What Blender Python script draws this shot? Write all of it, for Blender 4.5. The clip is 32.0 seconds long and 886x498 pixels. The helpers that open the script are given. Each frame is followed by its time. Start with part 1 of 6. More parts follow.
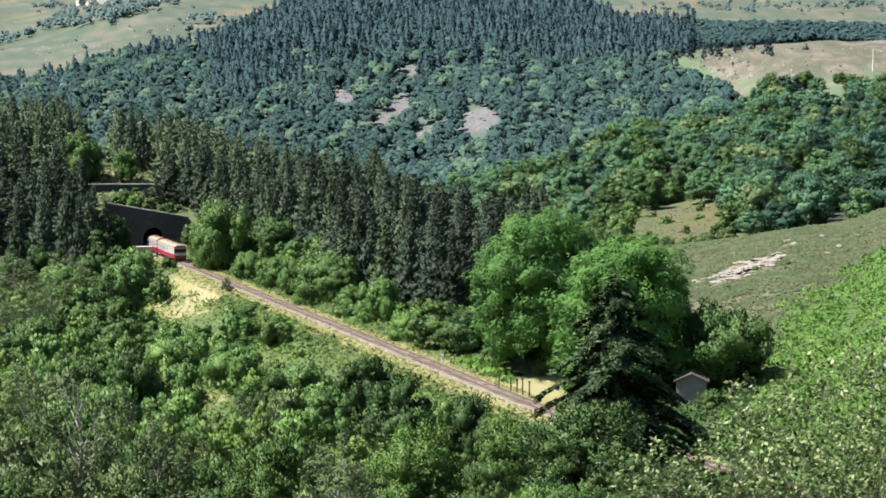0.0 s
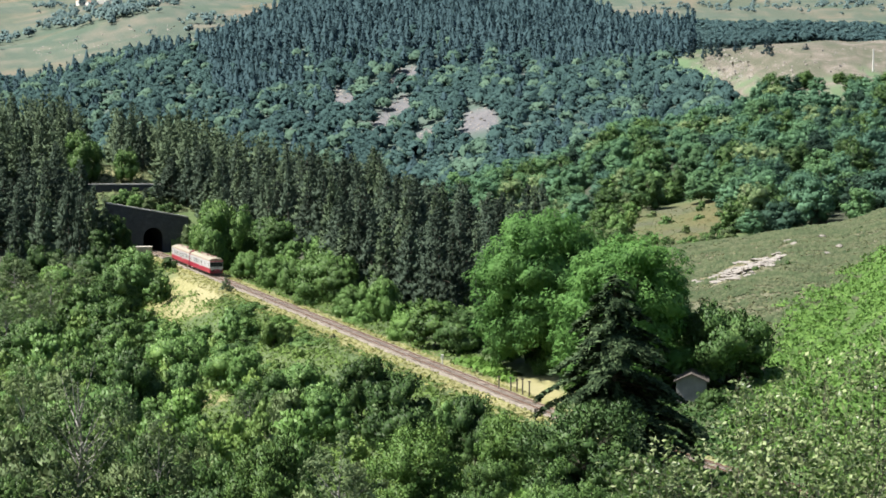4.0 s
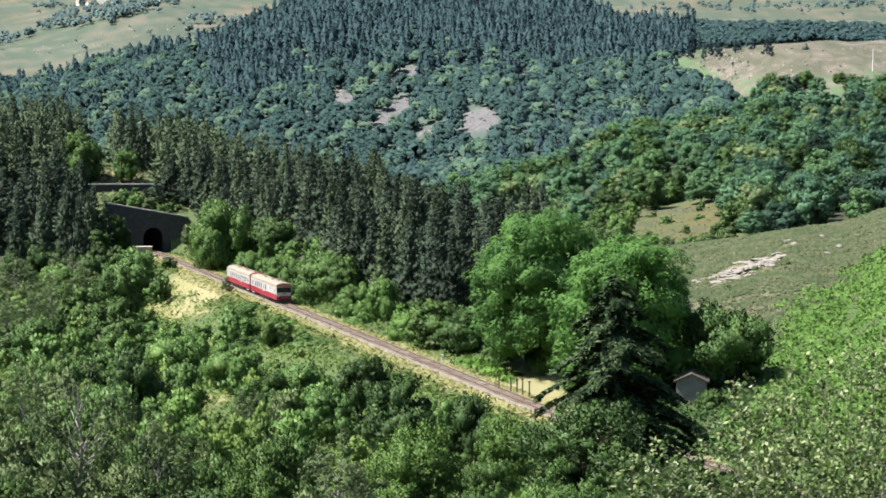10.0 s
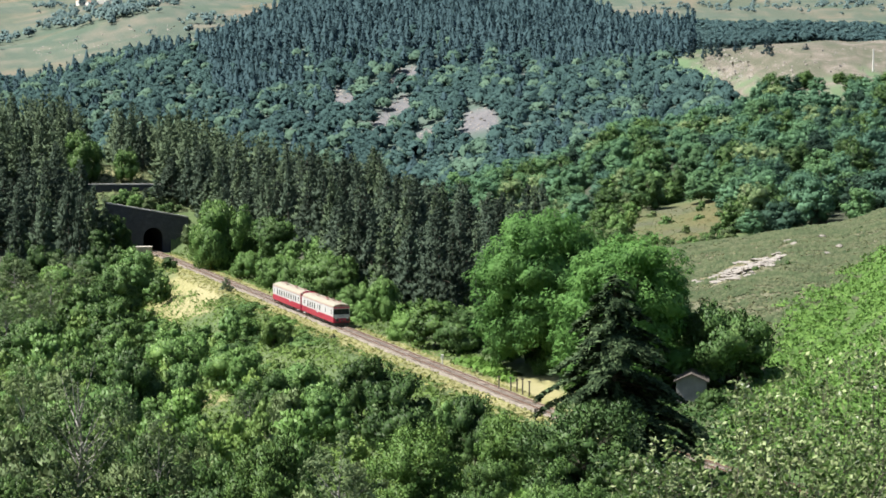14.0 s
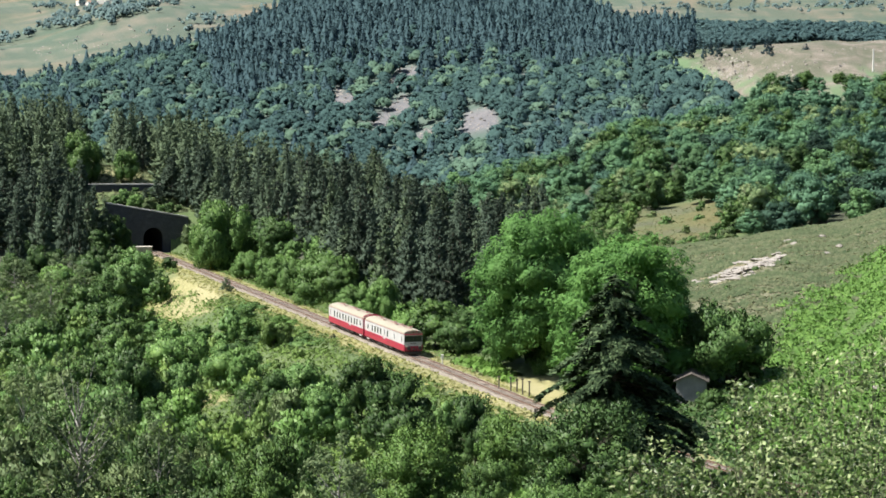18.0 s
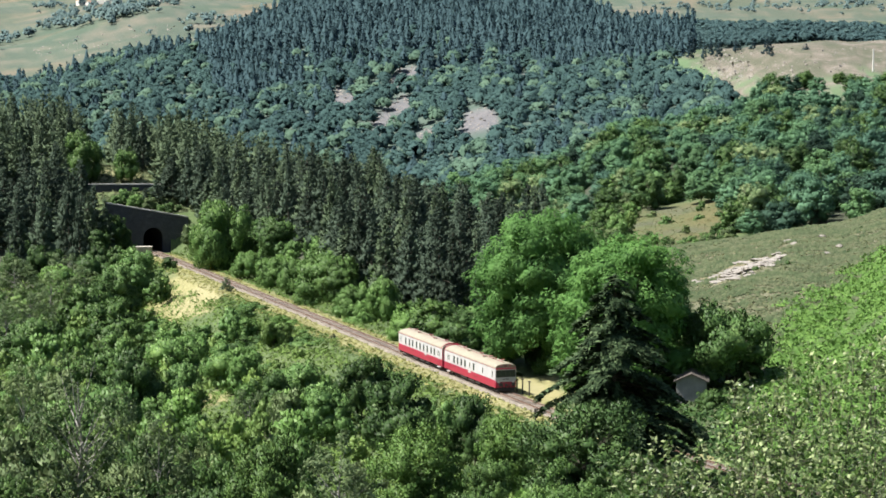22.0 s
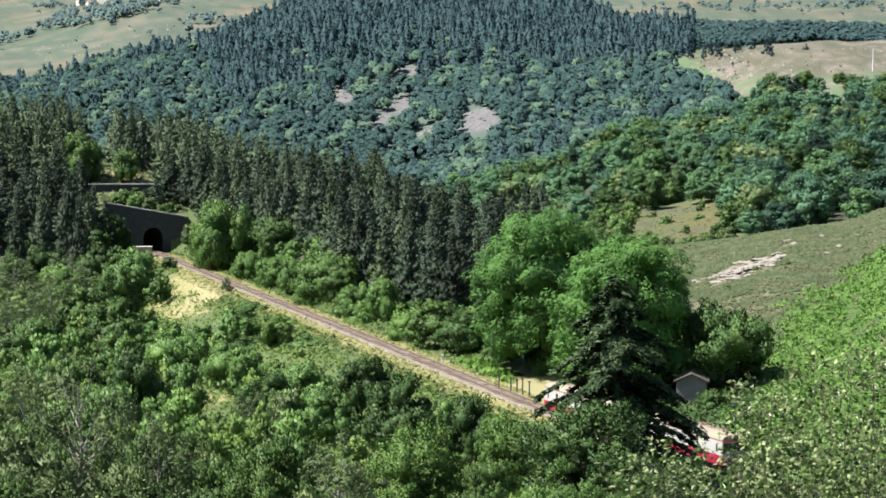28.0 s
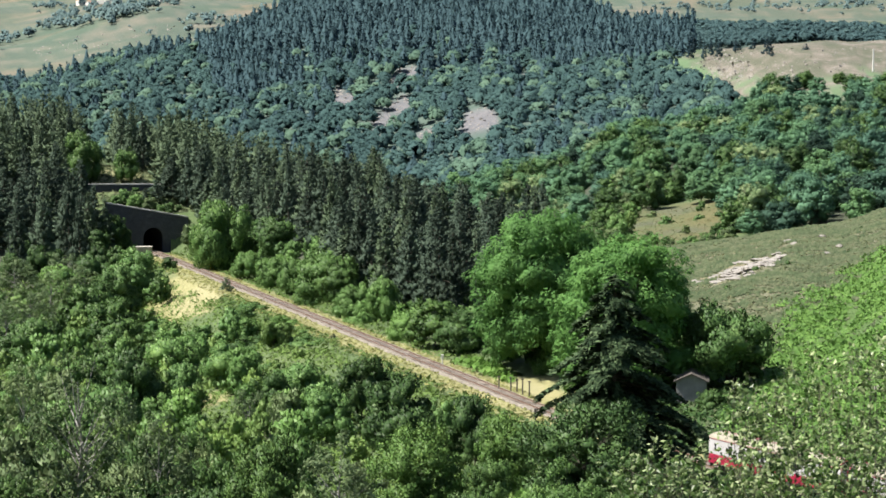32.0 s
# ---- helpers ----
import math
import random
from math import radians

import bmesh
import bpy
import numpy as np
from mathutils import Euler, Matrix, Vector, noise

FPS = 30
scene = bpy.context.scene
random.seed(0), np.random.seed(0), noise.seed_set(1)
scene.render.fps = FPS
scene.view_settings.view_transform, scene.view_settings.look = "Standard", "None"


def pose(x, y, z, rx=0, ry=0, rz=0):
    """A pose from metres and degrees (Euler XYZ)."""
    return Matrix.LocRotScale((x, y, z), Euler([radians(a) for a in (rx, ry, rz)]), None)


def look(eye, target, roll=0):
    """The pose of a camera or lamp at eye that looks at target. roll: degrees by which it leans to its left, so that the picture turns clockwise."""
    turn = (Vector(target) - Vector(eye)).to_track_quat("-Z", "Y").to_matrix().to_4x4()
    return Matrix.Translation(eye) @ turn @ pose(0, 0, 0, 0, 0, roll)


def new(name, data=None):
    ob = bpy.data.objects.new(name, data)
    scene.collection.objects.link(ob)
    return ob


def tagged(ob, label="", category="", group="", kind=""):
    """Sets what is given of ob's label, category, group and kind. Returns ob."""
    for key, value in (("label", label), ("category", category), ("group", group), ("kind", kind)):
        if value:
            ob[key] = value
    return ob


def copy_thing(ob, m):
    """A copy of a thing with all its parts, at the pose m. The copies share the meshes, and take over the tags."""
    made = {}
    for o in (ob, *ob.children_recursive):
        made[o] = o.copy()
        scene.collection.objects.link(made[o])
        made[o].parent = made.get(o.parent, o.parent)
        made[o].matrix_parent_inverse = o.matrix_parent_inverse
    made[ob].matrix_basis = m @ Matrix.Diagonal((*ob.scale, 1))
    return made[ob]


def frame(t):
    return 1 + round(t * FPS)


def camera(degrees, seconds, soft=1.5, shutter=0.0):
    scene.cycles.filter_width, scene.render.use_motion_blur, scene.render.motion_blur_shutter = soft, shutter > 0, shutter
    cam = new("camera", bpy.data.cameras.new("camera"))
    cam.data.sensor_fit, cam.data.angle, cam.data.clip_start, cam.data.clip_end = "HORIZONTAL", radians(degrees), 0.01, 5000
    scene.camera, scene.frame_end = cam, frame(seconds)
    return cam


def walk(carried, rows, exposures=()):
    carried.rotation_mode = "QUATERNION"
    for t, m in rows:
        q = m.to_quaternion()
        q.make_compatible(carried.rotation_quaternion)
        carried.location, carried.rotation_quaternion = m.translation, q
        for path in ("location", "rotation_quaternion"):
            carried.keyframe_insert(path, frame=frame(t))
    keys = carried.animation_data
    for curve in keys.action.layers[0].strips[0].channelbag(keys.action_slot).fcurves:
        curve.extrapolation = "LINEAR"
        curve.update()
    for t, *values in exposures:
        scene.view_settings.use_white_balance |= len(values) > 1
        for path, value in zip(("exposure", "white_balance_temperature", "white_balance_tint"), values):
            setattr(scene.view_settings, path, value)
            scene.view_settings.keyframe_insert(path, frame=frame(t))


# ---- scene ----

# ---- camera: on a hillside above a railway line, held still on a stand ----
EYE_Z = 38.09
cam = camera(24.57, 32.0, soft=1.7)
stand = pose(0, 0, EYE_Z, 90 - 4.39, 0, 0)
walk(cam, [(0, stand), (32, stand)])

# ---- light: high summer sun from the left and a little ahead, clear sky ----
SUN_AZ, SUN_EL = -94.0, 56.0       # degrees from +y towards +x; elevation
world = bpy.data.worlds.new("summer_sky")
scene.world = world
world.use_nodes = True
wn = world.node_tree.nodes
sky = wn.new("ShaderNodeTexSky")
sky.sky_type, sky.sun_disc = "NISHITA", False
sky.sun_elevation, sky.sun_rotation = radians(SUN_EL), radians(SUN_AZ)
sky.air_density, sky.dust_density = 1.0, 1.2
world.node_tree.links.new(sky.outputs["Color"], wn["Background"].inputs["Color"])
wn["Background"].inputs["Strength"].default_value = 0.064
sun = new("sun", bpy.data.lights.new("sun", "SUN"))
sun.data.energy, sun.data.angle, sun.data.color = 5.0, radians(0.53), (1.0, 0.95, 0.87)
sa, se = radians(SUN_AZ), radians(SUN_EL)
sun.matrix_world = look((math.sin(sa) * math.cos(se) * 300, math.cos(sa) * math.cos(se) * 300, math.sin(se) * 300), (0, 0, 0))
scene.view_settings.exposure = 1.3


# ---- materials ----
def material(name, rough=0.8, metal=0.0):
    m = bpy.data.materials.new(name)
    m.use_nodes = True
    b = m.node_tree.nodes["Principled BSDF"]
    b.inputs["Roughness"].default_value, b.inputs["Metallic"].default_value = rough, metal
    return m, m.node_tree.nodes, m.node_tree.links, b


def ramp(nodes, links, fac, stops):
    r = nodes.new("ShaderNodeValToRGB")
    while len(r.color_ramp.elements) < len(stops):
        r.color_ramp.elements.new(0.5)
    for e, (p, c) in zip(r.color_ramp.elements, stops):
        e.position, e.color = p, (*c, 1)
    links.new(fac, r.inputs["Fac"])
    return r.outputs["Color"]


def grain(nodes, links, scale, detail=4.0, rough=0.6, space="Object"):
    tc, n = nodes.new("ShaderNodeTexCoord"), nodes.new("ShaderNodeTexNoise")
    n.inputs["Scale"].default_value, n.inputs["Detail"].default_value, n.inputs["Roughness"].default_value = scale, detail, rough
    links.new(tc.outputs[space], n.inputs["Vector"])
    return n.outputs["Fac"]


def mixed(nodes, links, fac, a, b, kind="MIX"):
    m = nodes.new("ShaderNodeMix")
    m.data_type, m.blend_type = "RGBA", kind
    for sock, v in ((m.inputs[0], fac), (m.inputs[6], a), (m.inputs[7], b)):
        if hasattr(v, "links"):
            links.new(v, sock)
        else:
            sock.default_value = v if isinstance(v, float) else (*v, 1)
    return m.outputs[2]


def bumped(nodes, links, b, height, strength, distance):
    bp = nodes.new("ShaderNodeBump")
    bp.inputs["Strength"].default_value, bp.inputs["Distance"].default_value = strength, distance
    links.new(height, bp.inputs["Height"])
    links.new(bp.outputs["Normal"], b.inputs["Normal"])


def rough_surface(name, dark, mid, light, scale, rough=0.85, bump=0.4, depth=0.05, metal=0.0):
    """A surface with coarse and fine variation between three colours."""
    m, n, l, b = material(name, rough, metal)
    coarse, fine = grain(n, l, scale), grain(n, l, scale * 9, 6, 0.7)
    c1 = ramp(n, l, coarse, [(0.3, dark), (0.52, mid), (0.72, light)])
    c2 = ramp(n, l, fine, [(0.3, dark), (0.5, mid), (0.7, light)])
    l.new(mixed(n, l, 0.45, c1, c2), b.inputs["Base Color"])
    bumped(n, l, b, fine, bump, depth)
    return m


def foliage(name, dark, mid, light, through_part=0.3, gloss=0.45, tree_var=0.5, patch_scale=0.5, leaf_var=0.36):
    """Leaves: each clump a little different in colour, some light shining through, a waxy sheen."""
    m, n, l, b = material(name, gloss)
    geo, info = n.new("ShaderNodeNewGeometry"), n.new("ShaderNodeObjectInfo")
    patch = grain(n, l, patch_scale, 2.0)
    add = n.new("ShaderNodeMath")
    add.operation = "MULTIPLY_ADD"
    l.new(geo.outputs["Random Per Island"], add.inputs[0])
    add.inputs[1].default_value = leaf_var
    l.new(patch, add.inputs[2])
    leaf = ramp(n, l, add.outputs[0], [(0.35, dark), (0.72, mid), (1.1, light)])
    tone = ramp(n, l, info.outputs["Random"], [(0.0, (1 - tree_var * 0.6,) * 3), (0.5, (1.0, 1.0, 1.0)), (1.0, (1 + tree_var * 0.35, 1 + tree_var * 0.3, 1.0))])
    col = mixed(n, l, 1.0, leaf, tone, "MULTIPLY")
    l.new(col, b.inputs["Base Color"])
    b.inputs["Specular IOR Level"].default_value = 0.1
    tr, mx = n.new("ShaderNodeBsdfTranslucent"), n.new("ShaderNodeMixShader")
    l.new(col, tr.inputs["Color"])
    mx.inputs[0].default_value = through_part * 0.6
    l.new(b.outputs[0], mx.inputs[1])
    l.new(tr.outputs[0], mx.inputs[2])
    l.new(mx.outputs[0], n["Material Output"].inputs["Surface"])
    return m


LEAF_MID = foliage("leaf_mid_green", (0.050, 0.108, 0.034), (0.104, 0.194, 0.062), (0.174, 0.280, 0.096), 0.32)
LEAF_DEEP = foliage("leaf_deep_green", (0.036, 0.078, 0.023), (0.078, 0.148, 0.044), (0.142, 0.226, 0.070), 0.3)
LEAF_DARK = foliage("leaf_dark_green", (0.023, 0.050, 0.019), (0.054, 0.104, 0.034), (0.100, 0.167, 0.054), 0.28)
LEAF_LIGHT = foliage("leaf_light_green", (0.058, 0.122, 0.034), (0.108, 0.200, 0.058), (0.167, 0.270, 0.092), 0.36)
LEAF_GREY = foliage("leaf_grey_green", (0.056, 0.092, 0.040), (0.104, 0.151, 0.065), (0.186, 0.234, 0.118), 0.35, 0.5)
LEAF_LOCUST = foliage("leaf_locust", (0.062, 0.150, 0.042), (0.110, 0.232, 0.064), (0.164, 0.302, 0.092), 0.6, 0.6, 0.2, 0.22, 0.25)
FLOWER = foliage("yellow_flower", (0.250, 0.240, 0.030), (0.450, 0.400, 0.030), (0.600, 0.520, 0.060), 0.3, 0.7)
# pale stop stands in for glints on leaves, dark stop for shaded gaps
LEAF_SHRUB = foliage("leaf_aspen_glints", (0.014, 0.032, 0.008), (0.056, 0.100, 0.024), (0.250, 0.300, 0.150), 0.28, 0.3, 0.3, 0.9, 0.58)
# green with extra blue, for the haze over the hill
LEAF_HILL = foliage("leaf_hill_hazed", (0.044, 0.098, 0.070), (0.085, 0.168, 0.112), (0.144, 0.240, 0.151), 0.3, 0.8, 1.2, 0.15, 0.2)
LEAF_LIME = foliage("leaf_lime_green", (0.056, 0.120, 0.058), (0.102, 0.192, 0.088), (0.164, 0.266, 0.128), 0.34, 0.75, 0.5, 0.3, 0.25)
LEAF_CREAM = foliage("leaf_chestnut_bloom", (0.084, 0.152, 0.066), (0.180, 0.250, 0.116), (0.390, 0.430, 0.250), 0.4, 0.75, 0.3, 0.3, 0.35)
NEEDLE_PINE = foliage("needle_pine", (0.050, 0.076, 0.055), (0.078, 0.114, 0.080), (0.112, 0.154, 0.104), 0.28, 0.8, 0.8, 0.12, 0.25)
NEEDLE_SPRUCE = foliage("needle_spruce", (0.010, 0.021, 0.010), (0.032, 0.056, 0.026), (0.098, 0.144, 0.068), 0.1, 0.85, 0.3, 0.5, 0.45)
# far foliage: distance haze is put into these base colours as added blue
NEEDLE_HAZED = foliage("needle_hazed_fir", (0.033, 0.063, 0.075), (0.043, 0.080, 0.098), (0.056, 0.102, 0.117), 0.5, 0.85, 0.6, 0.05, 0.3)
LEAF_FAR_HAZED = foliage("leaf_hazed_wood", (0.037, 0.074, 0.075), (0.052, 0.100, 0.098), (0.079, 0.136, 0.121), 0.5, 0.85, 0.5, 0.035, 0.2)
LEAF_LIGHT_HAZED = foliage("leaf_hazed_light", (0.065, 0.119, 0.091), (0.099, 0.167, 0.123), (0.144, 0.218, 0.156), 0.5, 0.85, 0.5, 0.05, 0.2)
FERN = foliage("fern_frond", (0.050, 0.108, 0.026), (0.090, 0.174, 0.043), (0.142, 0.238, 0.068), 0.35, 0.6)
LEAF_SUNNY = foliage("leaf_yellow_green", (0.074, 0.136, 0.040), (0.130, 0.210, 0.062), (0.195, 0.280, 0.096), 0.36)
# farthest hedges and ridge: haze painted into the leaves, paler or bluer
LEAF_HAZY = foliage("leaf_hazed_hedge", (0.100, 0.156, 0.160), (0.136, 0.204, 0.200), (0.180, 0.250, 0.226), 0.5, 0.85, 0.4, 0.03, 0.2)
LEAF_RIDGE_HAZED = foliage("leaf_hazed_ridge", (0.034, 0.068, 0.079), (0.049, 0.090, 0.103), (0.067, 0.117, 0.122), 0.5, 0.85, 0.4, 0.03, 0.2)
HEATHER = foliage("heather", (0.050, 0.067, 0.035), (0.077, 0.095, 0.051), (0.110, 0.122, 0.069), 0.35, 0.85, 0.3, 0.2, 0.5)
HEATHER_DEEP = foliage("heather_deep", (0.040, 0.060, 0.031), (0.062, 0.086, 0.044), (0.094, 0.114, 0.062), 0.35, 0.85, 0.3, 0.2, 0.5)
TUSSOCK = foliage("tussock", (0.100, 0.122, 0.060), (0.136, 0.152, 0.078), (0.180, 0.182, 0.102), 0.35, 0.8, 0.3, 0.25, 0.3)
DRY_GRASS = foliage("dry_grass", (0.140, 0.158, 0.056), (0.200, 0.208, 0.078), (0.275, 0.262, 0.112), 0.3, 0.7)
GREEN_GRASS = foliage("green_grass", (0.070, 0.120, 0.030), (0.106, 0.172, 0.046), (0.156, 0.218, 0.074), 0.35, 0.7)
BARK = rough_surface("bark_brown", (0.030, 0.024, 0.018), (0.065, 0.052, 0.040), (0.120, 0.100, 0.080), 2.0)
BARK_PALE = rough_surface("bark_pale_grey", (0.080, 0.075, 0.068), (0.200, 0.190, 0.175), (0.380, 0.370, 0.350), 1.6)
BALLAST = rough_surface("ballast", (0.084, 0.074, 0.059), (0.162, 0.141, 0.114), (0.295, 0.263, 0.219), 1.3, 0.95, 0.8, 0.08)
RUST = rough_surface("rail_rust", (0.060, 0.034, 0.022), (0.120, 0.070, 0.046), (0.190, 0.120, 0.085), 4.0, 0.7)
STEEL = rough_surface("rail_steel", (0.30, 0.28, 0.27), (0.45, 0.43, 0.42), (0.58, 0.56, 0.55), 3.0, 0.35, 0.1, 0.01, 0.9)
SLEEPER = rough_surface("sleeper_wood", (0.091, 0.073, 0.059), (0.174, 0.141, 0.116), (0.291, 0.246, 0.210), 3.0)
STONE_DARK = rough_surface("masonry_dark", (0.022, 0.023, 0.028), (0.042, 0.044, 0.052), (0.078, 0.080, 0.090), 0.9, 0.9, 0.6, 0.06)
STONE = rough_surface("masonry_grey", (0.110, 0.108, 0.104), (0.180, 0.176, 0.170), (0.270, 0.262, 0.250), 0.9, 0.9, 0.6, 0.05)
COPING = rough_surface("coping_stone", (0.190, 0.185, 0.175), (0.300, 0.295, 0.285), (0.440, 0.430, 0.410), 1.2)
CONCRETE = rough_surface("old_concrete", (0.220, 0.210, 0.180), (0.340, 0.325, 0.285), (0.470, 0.450, 0.400), 1.1)
ROCK = rough_surface("pale_rock", (0.140, 0.128, 0.112), (0.235, 0.216, 0.192), (0.345, 0.320, 0.288), 0.6, 0.9, 0.8, 0.2)
ROOF_TILE = rough_surface("roof_tile_grey", (0.090, 0.085, 0.082), (0.150, 0.140, 0.135), (0.230, 0.215, 0.205), 2.0)
ROOF_RED = rough_surface("roof_tile_red", (0.240, 0.120, 0.080), (0.360, 0.200, 0.140), (0.480, 0.300, 0.220), 1.0)
PLASTER = rough_surface("plaster_pale", (0.420, 0.400, 0.370), (0.560, 0.540, 0.500), (0.680, 0.660, 0.620), 0.8)
POST_WOOD = rough_surface("post_weathered", (0.030, 0.026, 0.022), (0.060, 0.052, 0.045), (0.110, 0.098, 0.085), 3.0)
POST_WHITE = rough_surface("post_white", (0.420, 0.400, 0.370), (0.600, 0.590, 0.560), (0.720, 0.710, 0.690), 3.0)

# ---- mesh helpers ----
RNG = np.random.default_rng(7)


def mesh_np(name, verts, faces, mat, smooth=False, normals=None):
    """A mesh from arrays; faces: an (n, k) array; normals: one for each vertex, for soft crowns."""
    me = bpy.data.meshes.new(name)
    verts, faces = np.asarray(verts, np.float32), np.asarray(faces, np.int32)
    n, k = faces.shape
    me.vertices.add(len(verts))
    me.vertices.foreach_set("co", verts.ravel())
    me.loops.add(n * k)
    me.loops.foreach_set("vertex_index", faces.ravel())
    me.polygons.add(n)
    me.polygons.foreach_set("loop_start", np.arange(0, n * k, k, dtype=np.int32))
    me.polygons.foreach_set("use_smooth", np.full(n, smooth or normals is not None))
    me.update(calc_edges=True)
    if normals is not None:
        at = me.attributes.new("custom_normal", "FLOAT_VECTOR", "POINT")
        at.data.foreach_set("vector", np.asarray(normals, np.float32).ravel())
    if mat:
        me.materials.append(mat)
    return me


def part(name, data, mat=None, parent=None, label="", m=None):
    """Links a bmesh or a mesh as one mesh object under a thing or a part."""
    if isinstance(data, bmesh.types.BMesh):
        me = bpy.data.meshes.new(name)
        data.to_mesh(me)
        data.free()
    else:
        me = data
    if mat is not None and not me.materials:
        me.materials.append(mat)
    ob = new(name, me)
    ob.parent = parent
    if m is not None:
        ob.matrix_basis = m
    return tagged(ob, label)


def thing(name, label, category, group="", m=None):
    ob = new(name)
    ob.empty_display_size = 0.2
    if m is not None:
        ob.matrix_basis = m
    return tagged(ob, label, category, group)


def box(bm, x0, x1, y0, y1, z0, z1, bevel=0.0):
    r = bmesh.ops.create_cube(bm, size=1, matrix=Matrix.LocRotScale(((x0 + x1) / 2, (y0 + y1) / 2, (z0 + z1) / 2), None, (x1 - x0, y1 - y0, z1 - z0)))
    if bevel:
        es = {e for v in r["verts"] for e in v.link_edges}
        bmesh.ops.bevel(bm, geom=list(es), offset=bevel, segments=1, affect="EDGES")
    return bm


def boxed(x0, x1, y0, y1, z0, z1, bevel=0.0):
    return box(bmesh.new(), x0, x1, y0, y1, z0, z1, bevel)


def tubes(segments, sides=6):
    """Tapered tubes as arrays: segments are (p, q, r_p, r_q)."""
    vs, fs, base = [], [], 0
    ang = np.linspace(0, 2 * np.pi, sides, endpoint=False)
    for p, q, rp, rq in segments:
        p, q = np.asarray(p, float), np.asarray(q, float)
        d = (q - p) / max(np.linalg.norm(q - p), 1e-6)
        a = np.cross(d, (0, 0, 1.0) if abs(d[2]) < 0.9 else (1.0, 0, 0))
        a /= np.linalg.norm(a)
        b = np.cross(d, a)
        ring = np.cos(ang)[:, None] * a + np.sin(ang)[:, None] * b
        vs += [p + ring * rp, q + ring * rq]
        i = np.arange(sides)
        j = (i + 1) % sides
        fs.append(np.stack([base + i, base + j, base + sides + j, base + sides + i], 1))
        base += 2 * sides
    return np.concatenate(vs), np.concatenate(fs)


def leaves(rng, pos, out, size, aspect=0.6, loose=0.7, fold=0.25, tri=False, axis=None):
    """Folded four-cornered leaves (or plain three-cornered sprays) at pos, facing roughly out, or lying along axis."""
    n = len(pos)
    nrm = out / (np.linalg.norm(out, axis=1, keepdims=True) + 1e-9) + rng.normal(0, loose, (n, 3))
    nrm /= np.linalg.norm(nrm, axis=1, keepdims=True) + 1e-9
    t = np.cross(nrm, rng.normal(0, 1, (n, 3))) if axis is None else axis + rng.normal(0, 0.25, (n, 3))
    t /= np.linalg.norm(t, axis=1, keepdims=True) + 1e-9
    b = np.cross(nrm, t)
    b /= np.linalg.norm(b, axis=1, keepdims=True) + 1e-9
    s = (size * rng.uniform(0.65, 1.35, n))[:, None]
    if tri:
        s = s * 1.25
        t, b = t * s, b * s * aspect * 1.1
        v = np.stack([pos + t, pos - t * 0.6 + b, pos - t * 0.6 - b], 1).reshape(-1, 3)
        return v, np.arange(3 * n).reshape(n, 3)
    t, b, f = t * s, b * s * aspect, nrm * s * fold
    k = rng.uniform(0.1, 0.4, (n, 1))
    v = np.stack([pos - t, pos - b - f * 0.5 + t * k, pos + t, pos + b - f * 0.5 + t * k], 1).reshape(-1, 3)
    return v, np.arange(4 * n).reshape(n, 4)


def ball(rng, n):
    d = rng.normal(0, 1, (n, 3))
    return d / np.linalg.norm(d, axis=1, keepdims=True)


def unit(v):
    return v / (np.linalg.norm(v, axis=-1, keepdims=True) + 1e-9)


def _ico():
    bm = bmesh.new()
    bmesh.ops.create_icosphere(bm, subdivisions=1, radius=1.0)
    v = np.array([p.co[:] for p in bm.verts])
    f = np.array([[q.index for q in p.verts] for p in bm.faces])
    bm.free()
    return v, f


ICO_V, ICO_F = _ico()
OCT_V = np.array([(1, 0, 0), (0, 1, 0), (-1, 0, 0), (0, -1, 0), (0, 0, 1), (0, 0, -1)], float)
OCT_F = np.array([(0, 1, 4), (1, 2, 4), (2, 3, 4), (3, 0, 4), (1, 0, 5), (2, 1, 5), (3, 2, 5), (0, 3, 5)])


def knots(rng, C, R, flat=1.0, shape=(ICO_V, ICO_F), jitter=0.22):
    """Uneven closed lumps of twigs and leaves: the dense inside of a crown. Returns vertices, faces, normals."""
    V0, F0 = shape
    n, k = len(C), len(V0)
    a = rng.uniform(0, 6.283, n)
    c, s = np.cos(a)[:, None], np.sin(a)[:, None]
    D = np.stack([V0[None, :, 0] * c - V0[None, :, 1] * s, V0[None, :, 0] * s + V0[None, :, 1] * c, np.broadcast_to(V0[None, :, 2], (n, k))], -1)
    P = D * (R[:, None] * rng.uniform(1 - jitter, 1 + jitter, (n, k)))[..., None] * np.array([1, 1, flat])
    V = (P + C[:, None, :]).reshape(-1, 3)
    F = (F0[None] + (np.arange(n) * k)[:, None, None]).reshape(-1, 3)
    return V, F, unit(D * np.array([1, 1, 1 / flat])).reshape(-1, 3)


def crown_mesh(name, mat, core, spray):
    """Joins the inner lumps and the leaf sprays of a crown; spray: (vertices, faces, normals)."""
    V = np.concatenate([core[0], spray[0]])
    F = np.concatenate([core[1], spray[1] + len(core[0])])
    return mesh_np(name, V, F, mat, True, np.concatenate([core[2], spray[2]]))


# ---- the lie of the land ----
def track_x(y):
    """The middle of the railway line, across the view, for a distance y."""
    s = 240.0 - y
    e = 205.0 - y                                          # the curve tightens beyond the hut
    return 93.8 - 0.3335 * y + 0.0375 * (s + np.sqrt(s * s + 64.0)) + 0.1 * (e + np.sqrt(e * e + 64.0)) - 0.012


PORTAL = (float(track_x(np.float64(492.0))), 492.0)          # the tunnel's mouth
PORTAL_H = math.atan(0.3335)                               # heading of the line there


